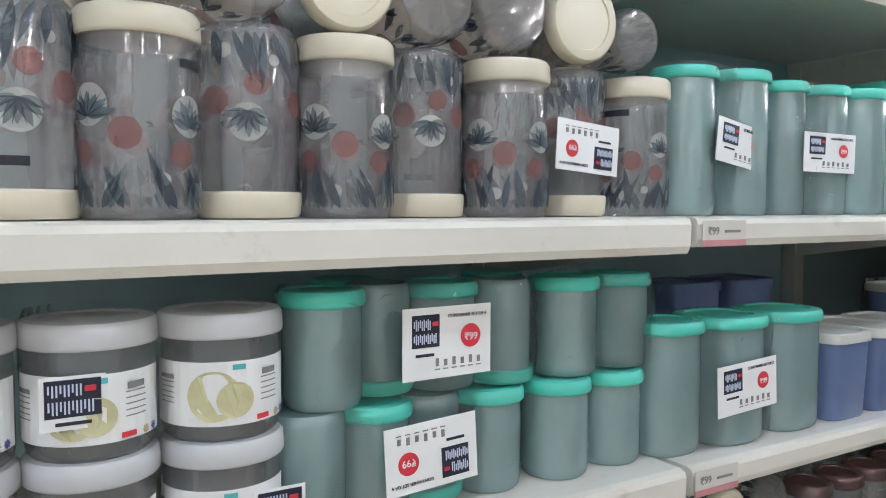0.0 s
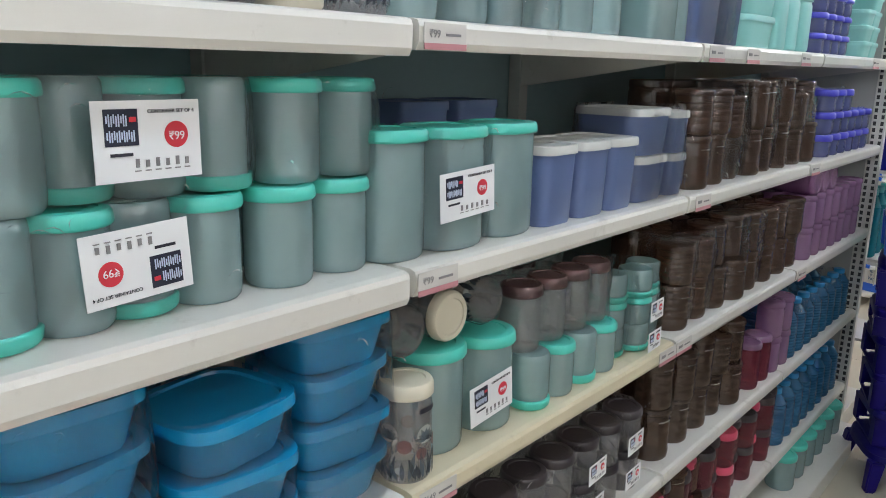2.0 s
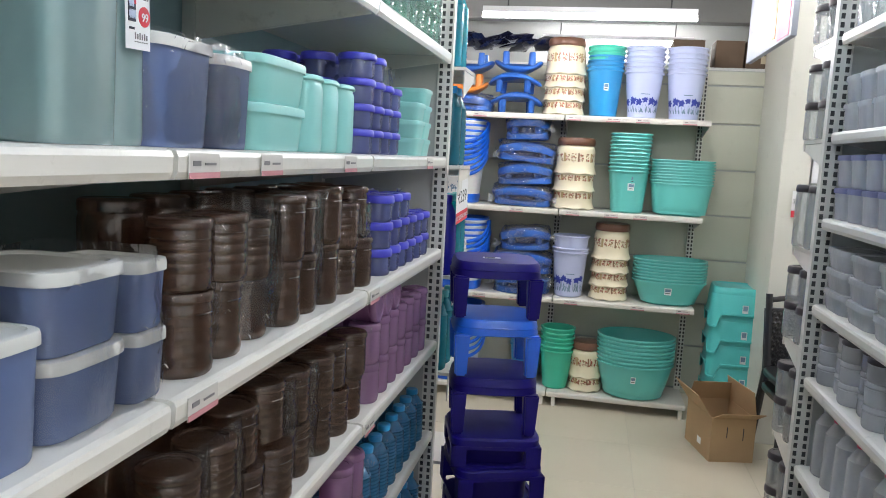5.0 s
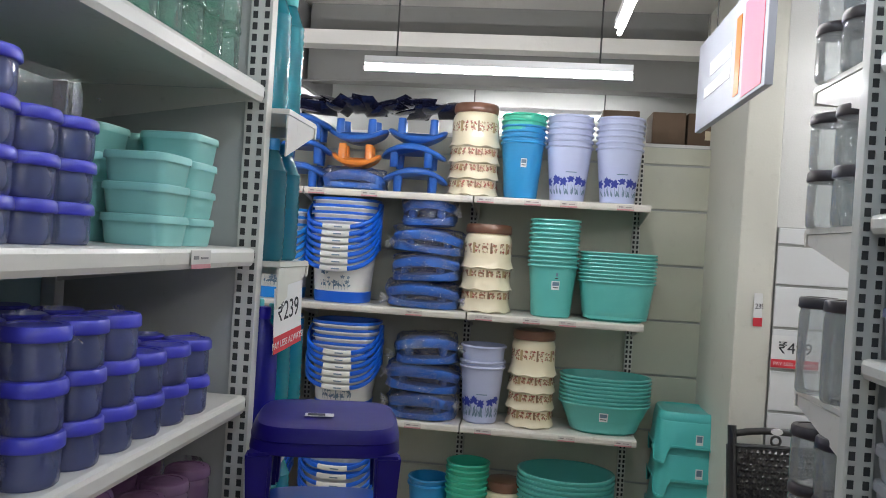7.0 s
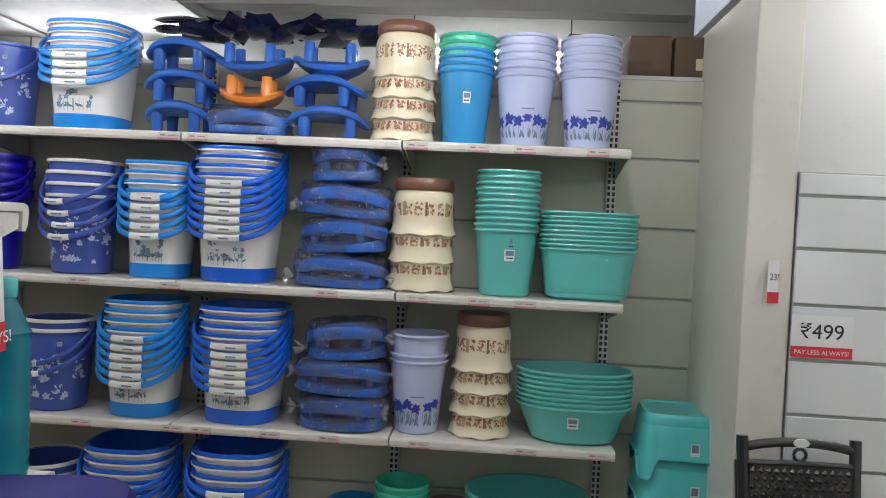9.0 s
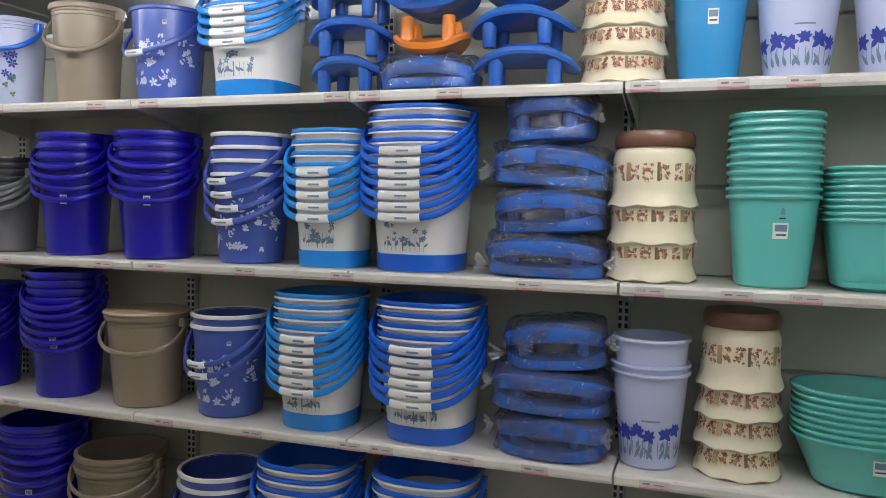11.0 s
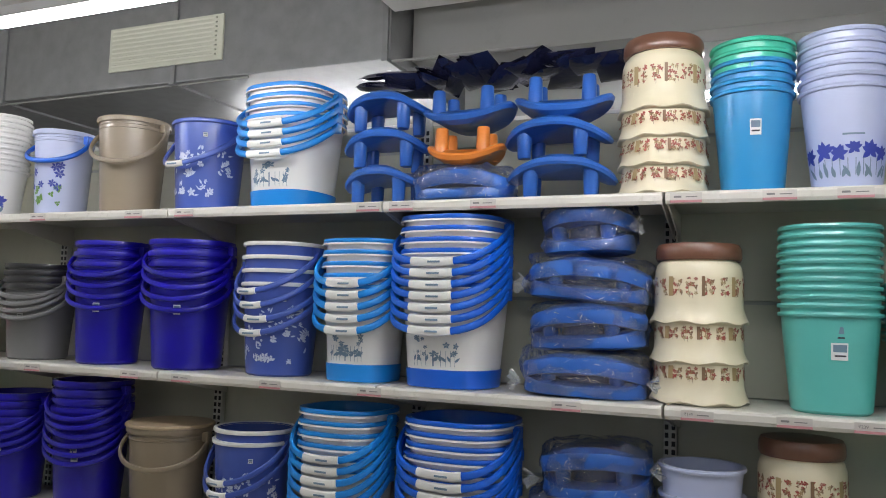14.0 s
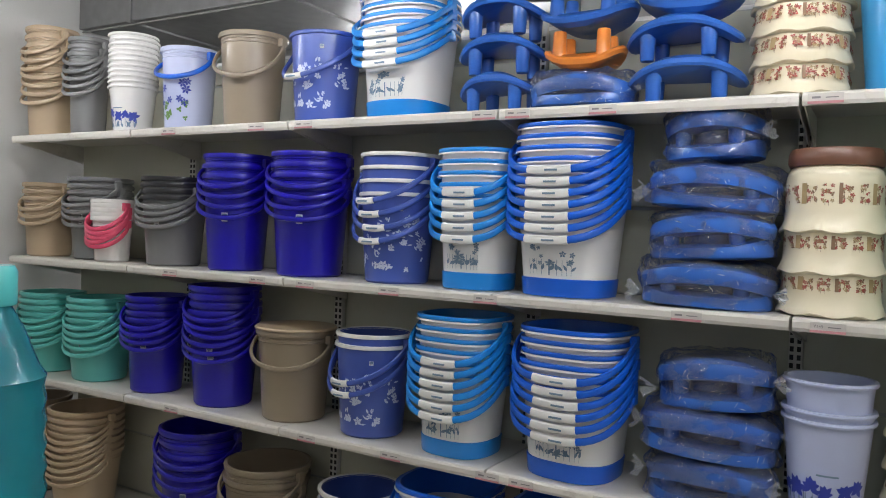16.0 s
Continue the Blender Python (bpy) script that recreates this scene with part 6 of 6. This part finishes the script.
def black_chair(m):
    """Moulded chair seen from the front: posts, bowed top rail, studded back panel, seat and legs."""
    root = thing("plastic_chair", m, "black moulded plastic chair with a studded backrest", "chair", "black chairs")
    for sx in (-1, 1):
        part("back_post", tube(bmesh.new(), [(sx * 0.175, 0.0, 0.40), (sx * 0.180, 0.03, 0.62), (sx * 0.186, 0.06, 0.84)], 0.019, 10), P_BLACK, root, smooth=True)
        part("leg", tube(bmesh.new(), [(sx * 0.20, -0.40, 0.0), (sx * 0.185, -0.37, 0.42)], 0.018, 10), P_BLACK, root, smooth=True)
        part("leg", tube(bmesh.new(), [(sx * 0.205, 0.08, 0.0), (sx * 0.18, 0.01, 0.42)], 0.018, 10), P_BLACK, root, smooth=True)
    rail = part("top_rail", tube(bmesh.new(), [(x, 0.055, 0.805 + 0.022 * (1 - (x / 0.18) ** 2)) for x in (-0.18, -0.12, -0.06, 0.0, 0.06, 0.12, 0.18)], 0.013, 10, 1.2), P_BLACK, root, smooth=True)
    plate = loft(bmesh.new(), [(0.026, 0.0), (0.026, 0.004)], 24, 1, 0.55, 2, close_top=True)
    bmesh.ops.transform(plate, matrix=pose(0.0, 0.040, 0.828, 90, 0, 0), verts=plate.verts)
    part("badge", plate, PAPER, rail, "oval white badge")
    part("ring", tube(bmesh.new(), [(0.020 * math.cos(i * math.pi / 8), 0.045, 0.787 + 0.020 * math.sin(i * math.pi / 8)) for i in range(17)], 0.006, 8), P_BLACK, root, smooth=True)
    part("cross_rail", tube(bmesh.new(), [(-0.18, 0.045, 0.755), (0.0, 0.045, 0.758), (0.18, 0.045, 0.755)], 0.011, 10), P_BLACK, root, smooth=True)
    back = part("back_panel", solid_box(-0.165, 0.165, 0.028, 0.034, 0.46, 0.752), P_BLACK, root)
    studs = bmesh.new()
    for i in range(13):
        for j in range(11):
            x, z = -0.155 + 0.0258 * i + (0.0129 if j % 2 else 0.0), 0.475 + 0.026 * j
            if x < 0.16:
                bmesh.ops.create_cone(studs, segments=4, radius1=0.0125, radius2=0.003, depth=0.010, cap_ends=True, matrix=pose(x, 0.023, z, 90, 0, 0))
    tagged(part("stud", studs, P_BLACK, back), "diamond studs", "", "", "stuff")
    part("seat", loft(bmesh.new(), [(0.94, 0.405), (1.0, 0.41), (1.0, 0.432), (0.95, 0.44), (0.5, 0.428)], 36, 0.215, 0.205, 4.5, close_top=True, at=(0, -0.185, 0)), P_BLACK, root, smooth=True)
    return root


first = black_chair(pose(1.735, 5.52, 0.0, 0, 0, 3))
copy_thing(first, pose(1.735, 5.515, 0.085, 0, 0, 3))


CARD_B = solid("corrugated board", (0.42, 0.28, 0.15), 0.8, vary=0.1, scale=5, dirt=0.12, bump=0.1, bump_scale=60)


def open_carton(m, w, d, h):
    root = thing("cardboard_box", m, "open brown cardboard box with raised flaps", "box")
    t = 0.004
    part("bottom", solid_box(0, w, 0, d, 0, t), CARD_B, root)
    part("side", solid_box(0, w, 0, t, t, h), CARD_B, root)
    part("side", solid_box(0, w, d - t, d, t, h), CARD_B, root)
    part("side", solid_box(0, t, t, d - t, t, h), CARD_B, root)
    part("side", solid_box(w - t, w, t, d - t, t, h), CARD_B, root)
    for (x, y, rz, lean, ln, dp) in ((0, 0, 0, -62, w, 0.13), (w, d, 180, 25, w, 0.13), (0, d, -90, -35, d, 0.15), (w, 0, 90, 10, d, 0.15)):
        f = part("flap", solid_box(0.003, ln - 0.003, -t / 2, t / 2, 0, dp), CARD_B, root)
        f.matrix_basis = pose(x, y, h, 0, 0, rz) @ pose(0, 0, 0, -lean, 0, 0)
    part("print_bar", solid_box(w * 0.35, w * 0.37, -0.0012, -0.0002, h * 0.55, h * 0.8), INK, root)
    part("print_bar", solid_box(w * 0.72, w * 0.74, -0.0012, -0.0002, h * 0.5, h * 0.78), INK, root)
    part("label_sheet", solid_box(-0.0012, -0.0002, d * 0.35, d * 0.5, h * 0.2, h * 0.35), PAPER, root)
    return root


open_carton(pose(1.262, 5.31, 0.0, 0, 0, 14), 0.25, 0.36, 0.25)

CARTON = solid("dark carton board", (0.13, 0.085, 0.055), 0.8, vary=0.12, scale=5, dirt=0.2)
for k, (x, w) in enumerate(((1.34, 0.18), (1.535, 0.185), (1.73, 0.18), (1.93, 0.2))):
    c = thing("carton", pose(x if k < 3 else 1.08, 6.52, 2.2665), "closed brown carton stored above the wall panel", "box", "stored cartons")
    part("body", solid_box(-w / 2, w / 2, -0.10, 0.12, 0, 0.175, bevel=0.004), CARTON, c)
    part("label_sheet", solid_box(0.0, 0.05, -0.1016, -0.1004, 0.03, 0.08), SHELF_CREAM if k == 1 else CARTON, c)
structure("loft_ledge", solid_box(-3.45, 1.80, 6.412, 7.0, 2.20, 2.265), WALL, "pale ledge on top of the wall panels", "ledge")

# dark film packs heaped above the stools
NAVYFILM = solid("dark navy film", (0.014, 0.016, 0.045), 0.18, vary=0.3, scale=30, coat=0.6, bump=0.8, bump_scale=40)
rng = random.Random(11)
for k in range(26):
    bm = bmesh.new()
    w, d, h = rng.uniform(0.07, 0.10), rng.uniform(0.05, 0.07), rng.uniform(0.012, 0.02)
    n = 7
    grid = {}
    for sgn in (-1, 1):
        for i in range(n):
            for j in range(n):
                u, v = 2 * i / (n - 1) - 1, 2 * j / (n - 1) - 1
                edge = (1 - u ** 4) * (1 - v ** 4)
                if edge < 1e-6 and sgn == 1:
                    grid[sgn, i, j] = grid[-1, i, j]
                    continue
                grid[sgn, i, j] = bm.verts.new((u * w, v * d, sgn * h * edge + 0.008 * noise.noise(Vector((u * 3 + k, v * 3, 0)))))
        for i in range(n - 1):
            for j in range(n - 1):
                bm.faces.new((grid[sgn, i, j], grid[sgn, i + 1, j], grid[sgn, i + 1, j + 1], grid[sgn, i, j + 1]))
    x = -0.72 + 0.86 * (k % 13) / 12
    root = thing("film_pack", pose(x, 6.20 + 0.05 * (k // 13) + rng.uniform(-0.02, 0.02), S1 + 0.455 + 0.045 * (k // 13) + rng.uniform(-0.01, 0.01), rng.uniform(-25, 25), rng.uniform(-25, 25), rng.uniform(0, 180)),
                 "dark navy film pack heaped above the stools", "packet", "film packs")
    part("pouch", bm, NAVYFILM, root, smooth=True)
    part("tag", solid_box(0.02, 0.035, -0.006, 0.006, h + 0.004, h + 0.005), PAPER, root)

# ---------- under the ceiling ----------
dk = thing("air_duct", pose(0, 0, 0), "dark galvanised air duct with a louvred grille", "duct")
part("casing", solid_box(-3.44, -0.80, 6.45, 7.3, 2.552, 3.04, bevel=0.006), DUCT, dk)
for x in (-0.82, -1.9, -3.0):
    part("flange", solid_box(x - 0.012, x + 0.012, 6.438, 7.3, 2.540, 3.045), DUCT, dk)
gr = part("grille", solid_box(-2.285, -1.625, 6.436, 6.448, 2.63, 2.84, bevel=0.003), SLAT, dk, "pale louvred grille")
for k in range(9):
    s = part("louvre", solid_box(-2.255, -1.655, -0.012, 0.004, -0.004, 0.004), SLAT, gr)
    s.matrix_basis = pose(0, 6.432, 2.655 + 0.021 * k, 25, 0, 0)
structure("cable_tray", solid_box(-0.76, 1.56, 6.28, 6.40, 2.72, 2.80), CEIL, "pale boxed cable tray under the ceiling", "tray")
structure("wall_loft", solid_box(-3.44, 3.24, 7.6, 7.65, 2.0, CEIL_Z - 0.01), BACK, "grey wall of the loft behind the ledge", "wall")
for k, (p0, p1) in enumerate((((-3.43, 6.47, 2.54), (-1.5, 6.47, 2.546)), ((-0.8, 6.47, 2.546), (-0.2, 6.618, 2.60)))):
    p = thing("pipe", pose(0, 0, 0), "thin grey conduit fixed under the duct", "pipe", "conduits")
    part("run", tube(bmesh.new(), [p0, Vector(p0).lerp(Vector(p1), 0.5), p1], 0.006, 8), BEAM, p, smooth=True)

BOARD = solid("printed board", (0.34, 0.36, 0.41), 0.5, vary=0.06, scale=3)
bd = thing("hanging_board", pose(0, 0, 0), "hanging promotional board with orange and white print", "sign")
part("panel", solid_box(1.25, 1.275, 4.36, 5.28, 2.15, 2.50, bevel=0.003), BOARD, bd)
part("print_block", solid_box(1.2475, 1.2495, 4.39, 4.60, 2.16, 2.46), INK_PINK, bd)
part("print_block", solid_box(1.2475, 1.2495, 4.64, 4.70, 2.18, 2.44), P_ORANGE, bd)
part("print_bar", solid_box(1.2475, 1.2495, 4.76, 5.14, 2.26, 2.30), PAPER, bd)
part("print_bar", solid_box(1.2475, 1.2495, 4.76, 5.06, 2.33, 2.38), PAPER, bd)
for y in (4.45, 5.05):
    part("suspension_rod", tube(bmesh.new(), [(1.2625, y, 2.49), (1.2625, y, CEIL_Z + 0.01)], 0.003, 6), CABLE, bd)
spr = thing("sprinkler", pose(0.55, 5.0, 2.86), "small ceiling sprinkler head", "sprinkler")
part("pipe", tube(bmesh.new(), [(0, 0, 0.2), (0, 0, 0.03)], 0.012, 8), METALW, spr)
part("head", loft(bmesh.new(), [(0.012, 0.03), (0.03, 0.02), (0.028, 0.0), (0.008, -0.012)], 16, close_top=True), DUCT, spr)

bm_all = bmesh.new()
slots_used = []
for mat, bm in REST.items():
    for f in bm.faces:
        f.material_index = len(slots_used)
    tmp = bpy.data.meshes.new("rest")
    bm.to_mesh(tmp)
    bm.free()
    bm_all.from_mesh(tmp)
    bpy.data.meshes.remove(tmp)
    slots_used.append(mat)
tagged(mesh_object("container_stock", bm_all, slots_used, True), "back rows of see-through jars and canisters", "containers", "", "stuff")

# ---------- floor tiles ----------
tile_me = None
for i in range(11):
    for j in range(14):
        x, y = -3.5 + 0.62 * i, -1.5 + 0.62 * j + 0.12
        if tile_me is None:
            tile = mesh_object("tile", solid_box(0, 0.6185, 0, 0.6185, -0.003, 0.0, bevel=0.0008), FLOOR)
            tile_me = tile.data
        else:
            tile = new("tile", tile_me)
        tile.parent = floor
        tile.matrix_basis = pose(x, y, 0)
